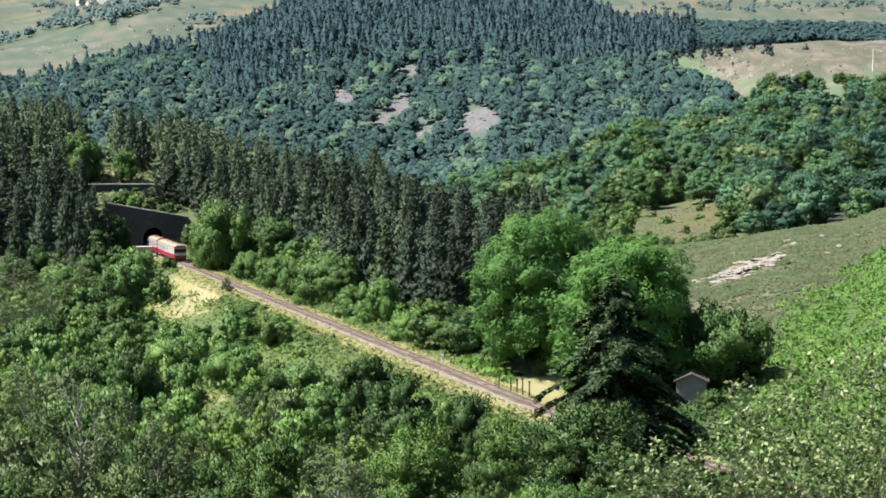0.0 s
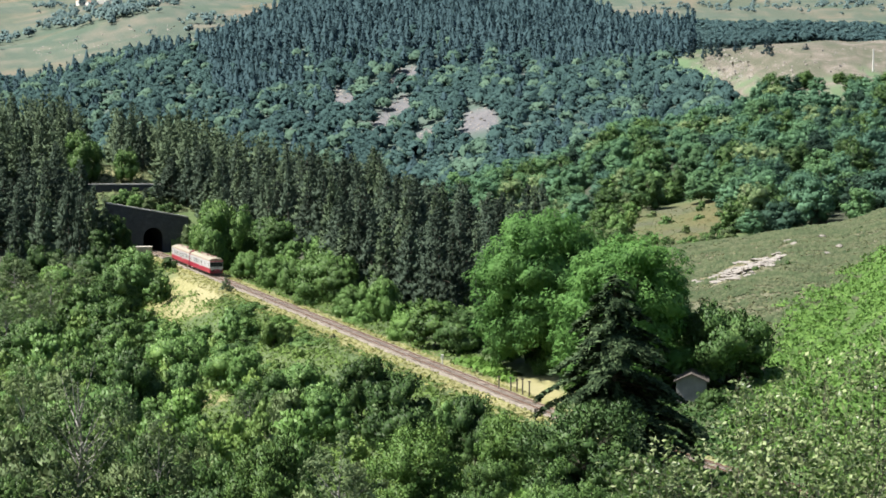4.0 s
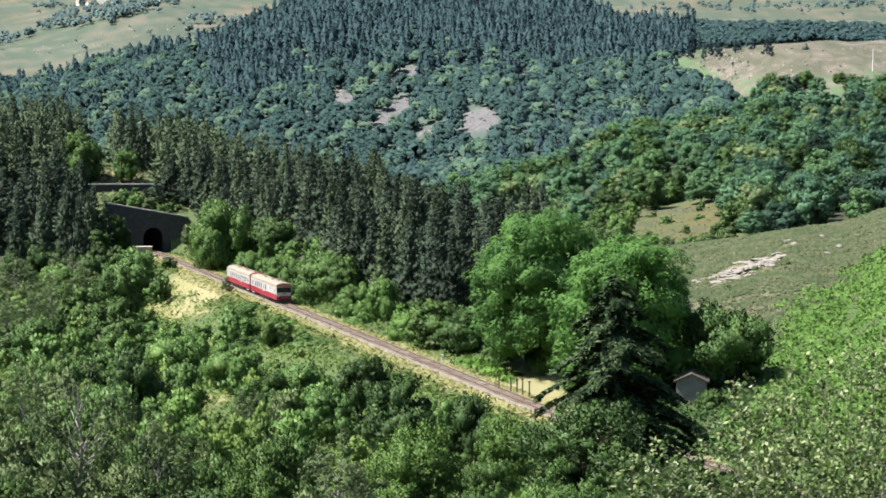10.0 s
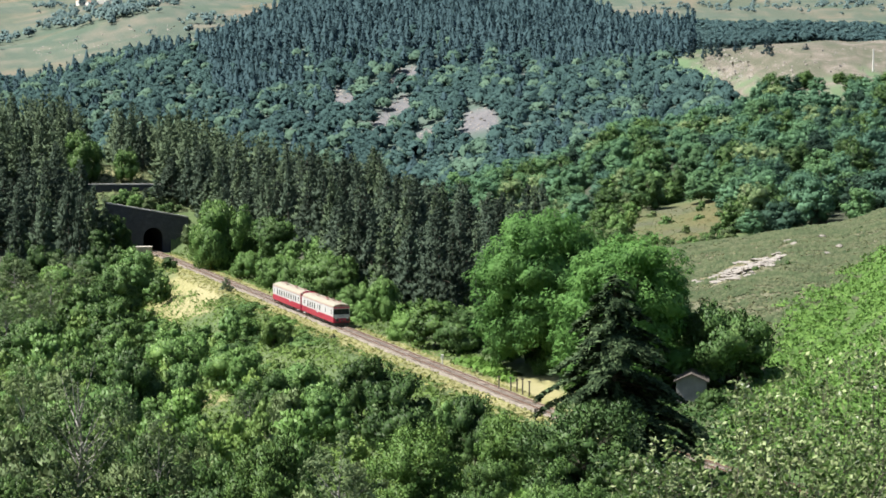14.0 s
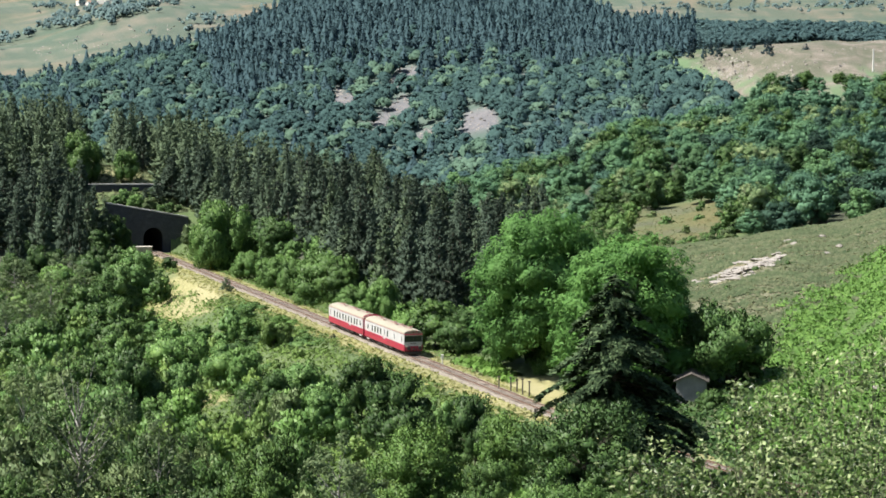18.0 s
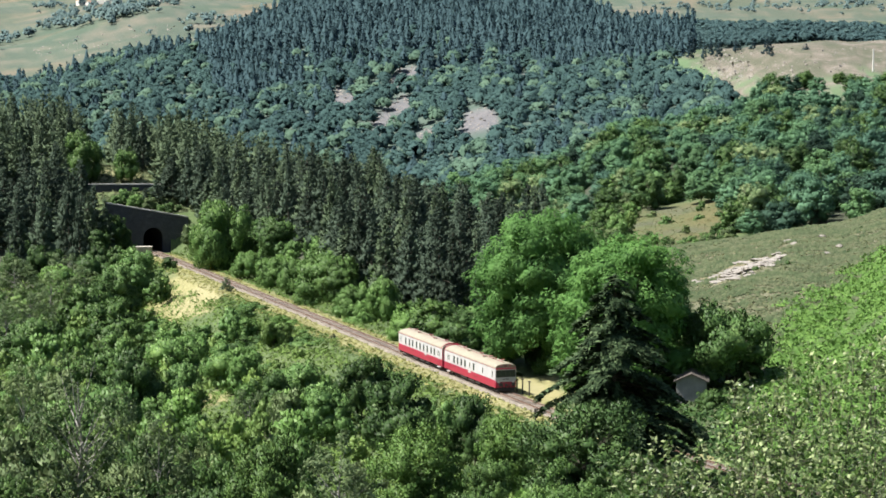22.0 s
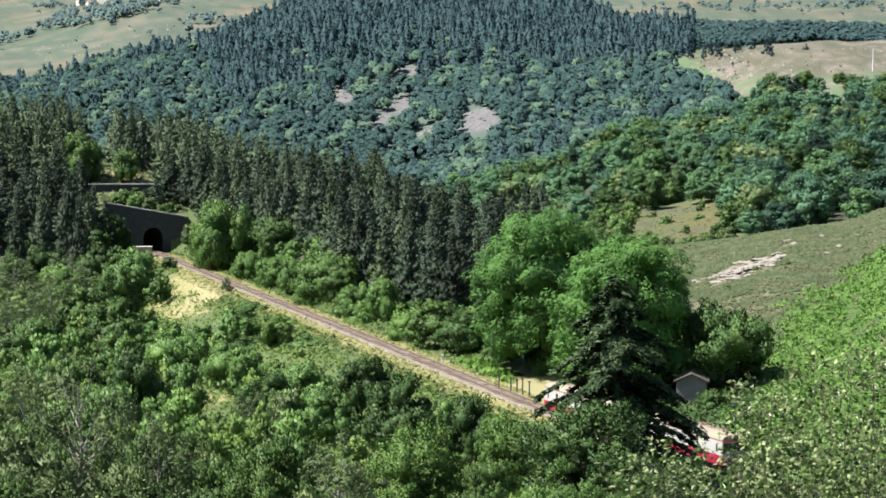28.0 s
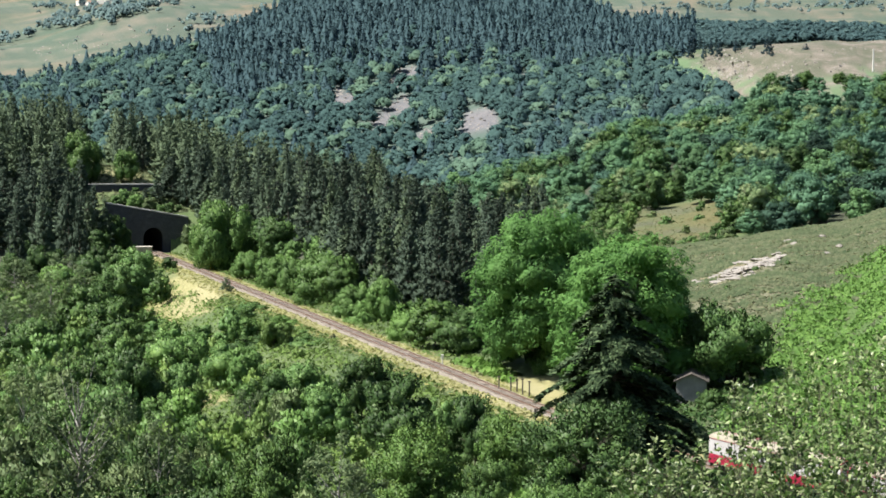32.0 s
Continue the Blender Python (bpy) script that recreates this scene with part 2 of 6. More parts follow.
def tunnel_depth(x, y):
    """Metres into the hill from the tunnel's mouth, along the line."""
    return -(x - PORTAL[0]) * math.sin(PORTAL_H) + (y - PORTAL[1]) * math.cos(PORTAL_H)


# Slope profiles (distance, height above the rails) along seven bearings, from left to right.
BEARINGS = [(0 - 784) / 3600, (300 - 784) / 3600, (600 - 784) / 3600, (900 - 784) / 3600, (1150 - 784) / 3600, (1450 - 784) / 3600, (1750 - 784) / 3600]
NEAR = [(0, 36.4), (8, 35.2), (20, 32.6), (50, 25.0)]
FAR = [(2000, 92), (2600, 150), (3200, 215), (4600, 330)]
PROFILES = [
    NEAR + [(100, 16), (160, 7), (250, -2), (350, -8), (410, -4), (480, 5), (507, 10), (514, 14.5), (530, 17.5), (545, 19.6), (560, 20), (640, 23), (760, 2), (860, -18), (950, -12), (1150, 20), (1300, 42), (1450, 36), (1700, 66), (1900, 83), (2080, 74), (2600, 128), (3200, 205), (4600, 330)],
    NEAR + [(100, 14), (160, 5.5), (250, -4), (320, -8.5), (380, -9), (440, -6), (492, 8.5), (508, 10.5), (514, 15.2), (530, 18.0), (545, 19.6), (575, 18.5), (620, 16), (740, -4), (860, -22), (950, -14), (1150, 28), (1350, 66), (1480, 58), (1700, 84), (1950, 124), (2150, 112), (2600, 158), (3200, 215), (4600, 330)],
    NEAR + [(100, 13.5), (140, 6), (166, 2.5), (214, -1), (250, -3.5), (290, -5), (330, 0), (370, 2), (430, 8), (490, 11), (540, 9), (650, -16), (850, -28), (950, -10), (1150, 38), (1350, 88), (1480, 108), (1700, 100)] + FAR,
    NEAR + [(100, 13), (130, 7), (165, 2.4), (190, 0.5), (210, -0.8), (260, 0), (320, 1), (380, 2), (430, 2), (480, -4), (600, -18), (690, 0), (760, 5), (830, -4), (940, 10), (1000, 24), (1200, 52), (1380, 88), (1500, 108), (1700, 104)] + FAR,
    NEAR + [(100, 15), (140, 7), (175, 2), (210, -0.5), (240, 0.3), (270, 1.2), (302, 5.8), (390, 8), (430, 5), (480, 5.5), (520, 6.5), (640, 16), (800, 21), (880, 14), (1000, 22), (1100, 39), (1180, 55), (1300, 67), (1450, 80), (1700, 100)] + FAR,
    NEAR + [(100, 15), (160, 6), (195, 0), (212, 0.8), (240, 3.2), (262, 4.8), (290, 8.6), (320, 10.6), (400, 12.5), (440, 6), (500, 10), (640, 21), (760, 31), (830, 31), (900, 39.5), (1000, 53), (1100, 64), (1180, 68), (1240, 65), (1300, 64), (1450, 83), (1560, 80), (1700, 100)] + FAR,
    NEAR + [(100, 18), (150, 8), (180, 1), (200, 3), (240, 16), (320, 19), (400, 20), (450, 14), (520, 18), (640, 31), (760, 38), (830, 37), (900, 42), (1000, 55), (1100, 65), (1180, 68), (1240, 65), (1300, 64), (1450, 83), (1560, 80), (1700, 100)] + FAR,
]
STEPS = np.concatenate([np.linspace(0, 600, 301), np.linspace(604, 4600, 1000)])


def _profile_table():
    rows = []
    for prof in PROFILES:
        ys, zs = zip(*prof)
        h = np.interp(STEPS, ys, zs)
        for _ in range(3):                       # rounds the breaks of slope
            w = np.clip(STEPS * 0.018, 0.6, 18)
            h = (h + np.interp(STEPS - w, STEPS, h) + np.interp(STEPS + w, STEPS, h)) / 3
        rows.append(h)
    return np.array(rows)


TABLE = _profile_table()


def waves(x, y, scale, seed):
    """Cheap smooth unevenness, about -1 to 1."""
    r = np.random.default_rng(seed)
    out = np.zeros(np.broadcast(x, y).shape)
    for i in range(7):
        a, ph, k = r.uniform(0, 6.283), r.uniform(0, 6.283), r.uniform(0.6, 2.2) / scale
        out = out + np.sin((x * math.cos(a) + y * math.sin(a)) * k * 6.283 + ph)
    return out / 4.0


def ground_z(x, y):
    """Height of the ground at plan position x, y (arrays)."""
    x, y = np.asarray(x, float), np.asarray(y, float)
    r = np.hypot(x, y)
    bearing = np.arctan2(x, y)
    c = np.interp(np.tan(np.clip(bearing, -1.2, 1.2)), BEARINGS, np.arange(len(BEARINGS)))
    c0 = np.clip(np.floor(c).astype(int), 0, len(BEARINGS) - 2)
    f = c - c0
    f = f * f * (3 - 2 * f)
    d = np.where(np.abs(bearing) < 0.6, y, r * np.cos(np.minimum(np.abs(bearing), 0.6)))
    d = np.maximum(d, 0)
    k = np.interp(d, STEPS, np.arange(len(STEPS)))
    k0 = np.clip(k.astype(int), 0, len(STEPS) - 2)
    g = k - k0
    lo = TABLE[c0, k0] * (1 - g) + TABLE[c0, k0 + 1] * g
    hi = TABLE[c0 + 1, k0] * (1 - g) + TABLE[c0 + 1, k0 + 1] * g
    h = lo * (1 - f) + hi * f
    back = np.clip((np.abs(bearing) - 1.2) / 0.8, 0, 1)      # the hill goes on up behind the camera
    h = h * (1 - back) + back * (36.4 + 0.22 * r)
    rough = np.clip((r - 30) / 300, 0, 1)
    h = h + waves(x, y, 60, 3) * 0.8 * rough + waves(x, y, 14, 4) * 0.18 * rough + waves(x, y, 300, 5) * 3.0 * np.clip((r - 700) / 500, 0, 1)
    # the line's level bed, with a bank on either side
    off = (x - track_x(y)) / 1.054
    keep = np.clip(0.5 - tunnel_depth(x, y) / 2.0, 0, 1) * (y > 60)
    bank = np.where(off < 0, 15.0, 9.0)
    w = np.clip((np.abs(off) - 4.2) / bank, 0, 1)
    w = w * w * (3 - 2 * w)
    bed = -0.46
    return np.where(keep > 0, h * (1 - keep * (1 - w)) + bed * keep * (1 - w), h)


def gz(x, y):
    return float(ground_z(np.array([x]), np.array([y]))[0])


def sight(u, v, y):
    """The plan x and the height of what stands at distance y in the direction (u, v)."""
    a = radians(-4.39)
    t = (441 - v) / 3600
    d = y / (math.cos(a) - t * math.sin(a))
    return (u - 784) / 3600 * d, EYE_Z + d * (math.sin(a) + t * math.cos(a))


def meets_ground(u, v, y0, y1):
    """Where a line of sight comes down on the land between two distances."""
    y = y0 * 1.002 ** np.arange(int(math.log(y1 / y0) / math.log(1.002)) + 1)
    x0, z0 = sight(u, v, 1.0)
    x, z = x0 * y, EYE_Z + (z0 - EYE_Z) * y
    hit = z <= ground_z(x, y)
    k = int(np.argmax(hit)) if hit.any() else len(y) - 1
    return float(x[k]), float(y[k])


# bare patches of scree and earth on the slope across the valley: direction, half-widths in metres
BARE = []
for u, v, rx, ry in ((848, 214, 10.0, 28), (614, 183, 6, 22), (712, 186, 8, 26), (722, 132, 7, 22), (678, 214, 6, 22), (754, 240, 6, 12), (920, 140, 7, 16), (598, 166, 4, 12), (700, 150, 5, 16)):
    BARE.append((*meets_ground(u, v, 880, 1500), rx, ry))


# upper edge of the bracken: bearing, distance
FERN_U = [1250, 1330, 1360, 1400, 1430, 1500, 1568, 1640]
FERN_Y = [205, 232, 258, 278, 287, 304, 318, 330]


def build_ground():
    inner = np.linspace(-0.262, 0.262, 225)
    outer = np.linspace(0.262, 2 * np.pi - 0.262, 90)[1:-1]
    th = np.concatenate([inner, outer])
    rs = np.concatenate([np.geomspace(1.5, 150, 45), np.linspace(152, 520, 165), np.geomspace(524, 4700, 130)])
    T, R = np.meshgrid(th, rs)
    X, Y = R * np.sin(T), R * np.cos(T)
    Z = ground_z(X, Y)
    nt, nr = len(th), len(rs)
    V = np.concatenate([np.stack([X, Y, Z], -1).reshape(-1, 3), [[0, 0, 36.4]]])
    i = np.arange(nr - 1)[:, None] * nt
    j = np.arange(nt)[None, :]
    j2 = (j + 1) % nt
    F = np.stack([i + j, i + nt + j, i + nt + j2, i + j2], -1).reshape(-1, 4)[:, ::-1]
    cap = np.stack([np.full(nt, len(V) - 1), np.arange(nt), (np.arange(nt) + 1) % nt, np.full(nt, len(V) - 1)], 1)[:, :3]
    C = V[F].mean(axis=1)
    a = tunnel_depth(C[:, 0], C[:, 1])
    F = F[~((np.abs(C[:, 0] - track_x(C[:, 1])) < 3.8) & (a > -1.6) & (a < 8))]      # the tunnel's mouth
    me = mesh_np("ground", V, F, None, True)
    bm = bmesh.new()
    bm.from_mesh(me)
    bm.verts.ensure_lookup_table()
    for a, b, c in cap:
        bm.faces.new((bm.verts[a], bm.verts[c], bm.verts[b])).smooth = True
    bm.to_mesh(me)
    bm.free()
    # what covers the ground, zone by zone
    x, y = V[:, 0], V[:, 1]
    u = 784 + 3600 * x / np.maximum(y, 1)
    off = x - track_x(y)
    n1, n2 = waves(x, y, 25, 11), waves(x, y, 7, 12)

    def band(v, a, b, soft):
        return np.clip((v - a) / soft + 0.5, 0, 1) * np.clip((b - v) / soft + 0.5, 0, 1)
    dry = band(off + n2 * 1.3, -5.4, 4.2, 1.8) * (y < 488) * (y > 100)
    dry = np.maximum(dry, band(off + n1, -24, -3, 5) * band(y + n1 * 3, 392, 432, 8))
    dry = np.maximum(dry, band(u + n1 * 30, 850, 1000, 20) * band(off, 2, 13, 2) * band(y, 240, 275, 6))
    v_dir = 164.6 + 3600 * (EYE_Z - V[:, 2]) / np.maximum(y, 1)
    straw = np.clip((1.1 - np.hypot((u - 345) / 46, (v_dir - 537 + 0.3 * (u - 345)) / 25) + n2 * 0.12) / 0.2, 0, 1) * (y > 340) * (y < 460)
    straw = np.maximum(straw, np.clip((1.1 - np.hypot((u - 925) / 42, (v_dir - 682 - 0.35 * (u - 925)) / 15) + n2 * 0.15) / 0.3, 0, 1) * (y > 235) * (y < 290))
    straw = np.maximum(straw, band(y + n2, 512.5, 538, 5) * band(u + n1 * 14, 136, 250, 30) * 0.8)
    px, py = meets_ground(372, 708, 140, 330)
    dry = np.maximum(dry, np.clip((1.15 - np.hypot((x - px) / 2.6, (y - py) / 9.0) + n2 * 0.2) / 0.3, 0, 1))
    heath = np.clip((u - 1120 + n1 * 20) / 60, 0, 1) * band(y, 232, 445, 12)
    tan = heath * np.clip((1.25 - np.hypot((u - 1262) / 100, (v_dir - 476 + 0.3 * (u - 1262)) / 30) + n2 * 0.3 + n1 * 0.2) / 0.5, 0, 0.85)
    low_end = np.interp(u, [1160, 1200, 1250, 1290, 1340, 1400, 1500], [1200, 1130, 1065, 1000, 960, 895, 875])
    top_end = np.interp(u, [1160, 1200, 1230, 1300, 1400], [1190, 1205, 1250, 1220, 1205])
    fern_line = np.interp(u, FERN_U, FERN_Y) + n1 * 9 + n2 * 4
    fern = np.clip((u - 1235) / 30, 0, 1) * np.clip((fern_line - y) / 14 + 0.5, 0, 1) * (y > 195)
    meadow = np.maximum(band(u + n1 * 12, 1110, 1300, 30) * band(y, 440, 540, 14), np.clip((u - 1178) / 12, 0, 1) * np.clip((y - np.where(u > 1290, 850, low_end) + n1 * 6) / 16 + 0.5, 0, 1) * np.clip((top_end - y + n1 * 6) / 16 + 0.5, 0, 1))
    stony = (y > 700) * meadow * np.clip(waves(x, y, 34, 17) * 1.2 + waves(x, y, 11, 18) * 1.0 + 0.1 + np.clip((u - 1235) / 60, -1, 0.35), 0, 1)
    lush = (y > 700) * meadow * np.clip(np.clip((1262 - u + n1 * 22) / 40, 0, 1) + np.clip((u - 1490) / 40, 0, 1) * np.clip((980 - y) / 40, 0, 1) + np.clip((low_end + 80 - y + n1 * 20) / 40, 0, 1), 0, 1)
    brown = (y < 700) * meadow * np.clip(1.0 + waves(x, y, 30, 19) * 0.9, 0, 1)
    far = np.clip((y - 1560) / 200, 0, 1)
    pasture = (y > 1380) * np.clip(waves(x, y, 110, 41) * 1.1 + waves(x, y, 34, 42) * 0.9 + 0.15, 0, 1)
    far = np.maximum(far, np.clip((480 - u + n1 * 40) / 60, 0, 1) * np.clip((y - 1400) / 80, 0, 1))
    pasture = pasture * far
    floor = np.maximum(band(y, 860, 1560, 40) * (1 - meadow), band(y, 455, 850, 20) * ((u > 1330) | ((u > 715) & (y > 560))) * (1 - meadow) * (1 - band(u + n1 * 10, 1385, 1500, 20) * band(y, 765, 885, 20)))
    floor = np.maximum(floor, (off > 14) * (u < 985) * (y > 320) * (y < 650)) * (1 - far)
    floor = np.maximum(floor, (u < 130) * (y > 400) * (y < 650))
    bare = np.zeros(len(x))
    for px, py, rx, ry in BARE:
        e = np.hypot((x - px) / rx, (y - py) / ry) + n2 * 0.12 + n1 * 0.1
        bare = np.maximum(bare, np.clip((1.1 - e) / 0.2, 0, 1))
    for nm, a in (("dry", dry), ("heath", heath), ("fern", fern), ("meadow", meadow), ("far", far), ("floor", floor * (y < 700)), ("hazed_floor", floor * (y >= 700)), ("pasture", pasture), ("lush", lush), ("stony", stony), ("straw", straw), ("tan", tan), ("brown", brown), ("bare", bare)):
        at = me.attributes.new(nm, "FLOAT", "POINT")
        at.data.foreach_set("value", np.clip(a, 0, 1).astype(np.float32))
    m, n, l, b = material("ground_cover", 0.95)
    big, mid, fine = grain(n, l, 0.03, 5), grain(n, l, 0.25, 6, 0.7), grain(n, l, 1.7, 6, 0.75)

    def cover(stops):
        return mixed(n, l, 0.5, mixed(n, l, 0.5, ramp(n, l, big, stops), ramp(n, l, mid, stops)), ramp(n, l, fine, stops))
    col = cover([(0.3, (0.030, 0.056, 0.018)), (0.5, (0.062, 0.098, 0.030)), (0.7, (0.115, 0.140, 0.055))])
    covers = {
        "dry": [(0.34, (0.105, 0.125, 0.048)), (0.5, (0.205, 0.196, 0.084)), (0.68, (0.310, 0.278, 0.130))],
        "straw": [(0.34, (0.170, 0.172, 0.076)), (0.5, (0.228, 0.214, 0.104)), (0.68, (0.296, 0.266, 0.144))],
        "heath": [(0.32, (0.068, 0.078, 0.041)), (0.5, (0.096, 0.099, 0.055)), (0.68, (0.136, 0.128, 0.077))],
        "tan": [(0.34, (0.110, 0.104, 0.058)), (0.5, (0.160, 0.142, 0.086)), (0.68, (0.210, 0.182, 0.118))],
        "fern": [(0.3, (0.026, 0.055, 0.012)), (0.5, (0.050, 0.095, 0.018)), (0.7, (0.080, 0.125, 0.030))],
        "meadow": [(0.38, (0.038, 0.058, 0.026)), (0.47, (0.056, 0.064, 0.035)), (0.55, (0.073, 0.070, 0.045)), (0.66, (0.115, 0.103, 0.075))],
        "lush": [(0.3, (0.048, 0.094, 0.042)), (0.5, (0.074, 0.128, 0.056)), (0.7, (0.108, 0.156, 0.074))],
        "stony": [(0.36, (0.046, 0.054, 0.032)), (0.46, (0.073, 0.068, 0.046)), (0.53, (0.106, 0.090, 0.068)), (0.60, (0.236, 0.208, 0.178))],
        "brown": [(0.40, (0.044, 0.074, 0.022)), (0.47, (0.066, 0.078, 0.025)), (0.53, (0.092, 0.076, 0.025)), (0.62, (0.110, 0.096, 0.037))],
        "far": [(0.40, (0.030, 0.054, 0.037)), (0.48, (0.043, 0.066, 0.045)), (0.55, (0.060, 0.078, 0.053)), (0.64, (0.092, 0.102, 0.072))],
        "pasture": [(0.38, (0.060, 0.072, 0.048)), (0.5, (0.096, 0.092, 0.066)), (0.62, (0.160, 0.142, 0.112))],
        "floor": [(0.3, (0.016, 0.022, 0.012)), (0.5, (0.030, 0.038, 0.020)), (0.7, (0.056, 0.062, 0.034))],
        # far woodland floor, lightened so its colour carries the haze between trees
        "hazed_floor": [(0.3, (0.036, 0.062, 0.052)), (0.5, (0.054, 0.086, 0.070)), (0.7, (0.078, 0.112, 0.084))],
        "bare": [(0.40, (0.052, 0.058, 0.060)), (0.5, (0.104, 0.102, 0.110)), (0.60, (0.172, 0.166, 0.172))],
    }
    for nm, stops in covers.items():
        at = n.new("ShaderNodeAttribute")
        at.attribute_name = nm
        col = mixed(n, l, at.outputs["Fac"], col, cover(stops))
    cells, tc = n.new("ShaderNodeTexVoronoi"), n.new("ShaderNodeTexCoord")       # fields and pastures of different tint
    cells.inputs["Scale"].default_value = 0.0075
    l.new(tc.outputs["Object"], cells.inputs["Vector"])
    tint = ramp(n, l, cells.outputs["Color"], [(0.15, (0.80, 0.98, 0.86)), (0.5, (1.0, 1.0, 1.0)), (0.85, (1.22, 1.06, 0.92))])
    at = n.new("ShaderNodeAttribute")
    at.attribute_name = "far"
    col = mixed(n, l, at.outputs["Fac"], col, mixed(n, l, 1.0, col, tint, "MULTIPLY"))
    l.new(col, b.inputs["Base Color"])
    bumped(n, l, b, fine, 0.7, 0.25)
    me.materials.append(m)
    return tagged(new("ground", me), "hillside ground with dry grass, heath and woodland floor", "ground", kind="structure")


build_ground()


# ---- the railway line ----
TRACK_Y = np.linspace(520, 92, 430)
TRACK_P = np.stack([track_x(TRACK_Y), TRACK_Y], 1)
_step = np.hypot(*np.diff(TRACK_P, axis=0).T)
TRACK_S = np.concatenate([[0], np.cumsum(_step)])


def on_track(s):
    """Plan position and heading (radians, from -y towards +x) at s metres along the line from deep in the tunnel."""
    x, y = np.interp(s, TRACK_S, TRACK_P[:, 0]), np.interp(s, TRACK_S, TRACK_P[:, 1])
    x2, y2 = np.interp(s + 0.5, TRACK_S, TRACK_P[:, 0]), np.interp(s + 0.5, TRACK_S, TRACK_P[:, 1])
    x1, y1 = np.interp(s - 0.5, TRACK_S, TRACK_P[:, 0]), np.interp(s - 0.5, TRACK_S, TRACK_P[:, 1])
    return x, y, math.atan2(x2 - x1, -(y2 - y1))


def swept(name, outline, mat, s0, s1, step, label="", category="", jitter=0.0):
    """A profile (across, up) swept along the line."""
    ss = np.arange(s0, s1, step)
    k = len(outline)
    vs = []
    for s in ss:
        x, y, h = on_track(s)
        a = np.array([math.cos(h), math.sin(h)])
        o = np.array(outline) + (RNG.normal(0, jitter, (k, 2)) if jitter else 0)
        vs.append(np.column_stack([x + o[:, 0] * a[0], y + o[:, 0] * a[1], o[:, 1]]))
    n = len(ss)
    i, j = np.arange(n - 1)[:, None] * k, np.arange(k - 1)[None, :]
    F = np.stack([i + j, i + j + 1, i + k + j + 1, i + k + j], -1).reshape(-1, 4)
    return mesh_np(name, np.concatenate(vs), F, mat)


S_END = TRACK_S[-1]
ballast = tagged(new("ballast_bed", swept("ballast_bed", [(-1.95, -0.6), (-1.62, -0.34), (-1.36, -0.2), (-0.72, -0.2), (0, -0.2), (0.72, -0.2), (1.36, -0.2), (1.62, -0.34), (1.95, -0.6)], BALLAST, 1, S_END, 1.0, jitter=0.03)), "grey-brown stone ballast bed under the track", "track bed", kind="structure")
track = thing("railway_track", "single rusty railway track on wooden sleepers in ballast", "railway track")
RAIL = [(-0.07, -0.16), (-0.07, -0.13), (-0.02, -0.12), (-0.02, -0.045), (-0.036, -0.03), (-0.036, 0.0), (0.036, 0.0), (0.036, -0.03), (0.02, -0.045), (0.02, -0.12), (0.07, -0.13), (0.07, -0.16)]
for side in (-1, 1):
    part("rail", swept("rail", [(a + side * 0.755, b) for a, b in RAIL], RUST, 1, S_END, 3.0), None, track)
    part("rail_head", swept("rail_head", [(side * 0.755 - 0.03, 0.003), (side * 0.755 + 0.03, 0.003)], STEEL, 1, S_END, 3.0), None, track, "steel running surface worn bright")

# ---- tunnel portal, walls, huts ----
def portal_frame():
    """Local x runs across the line to the right, y into the hill."""
    return Matrix.Translation((PORTAL[0], PORTAL[1], 0)) @ Matrix.Rotation(PORTAL_H, 4, "Z")


def arch_outline(half, spring, top, n=12):
    pts = [(-half, -0.7), (-half, spring)]
    pts += [(-half * math.cos(math.pi * k / n), spring + (top - spring) * math.sin(math.pi * k / n)) for k in range(1, n)]
    return pts + [(half, spring), (half, -0.7)]


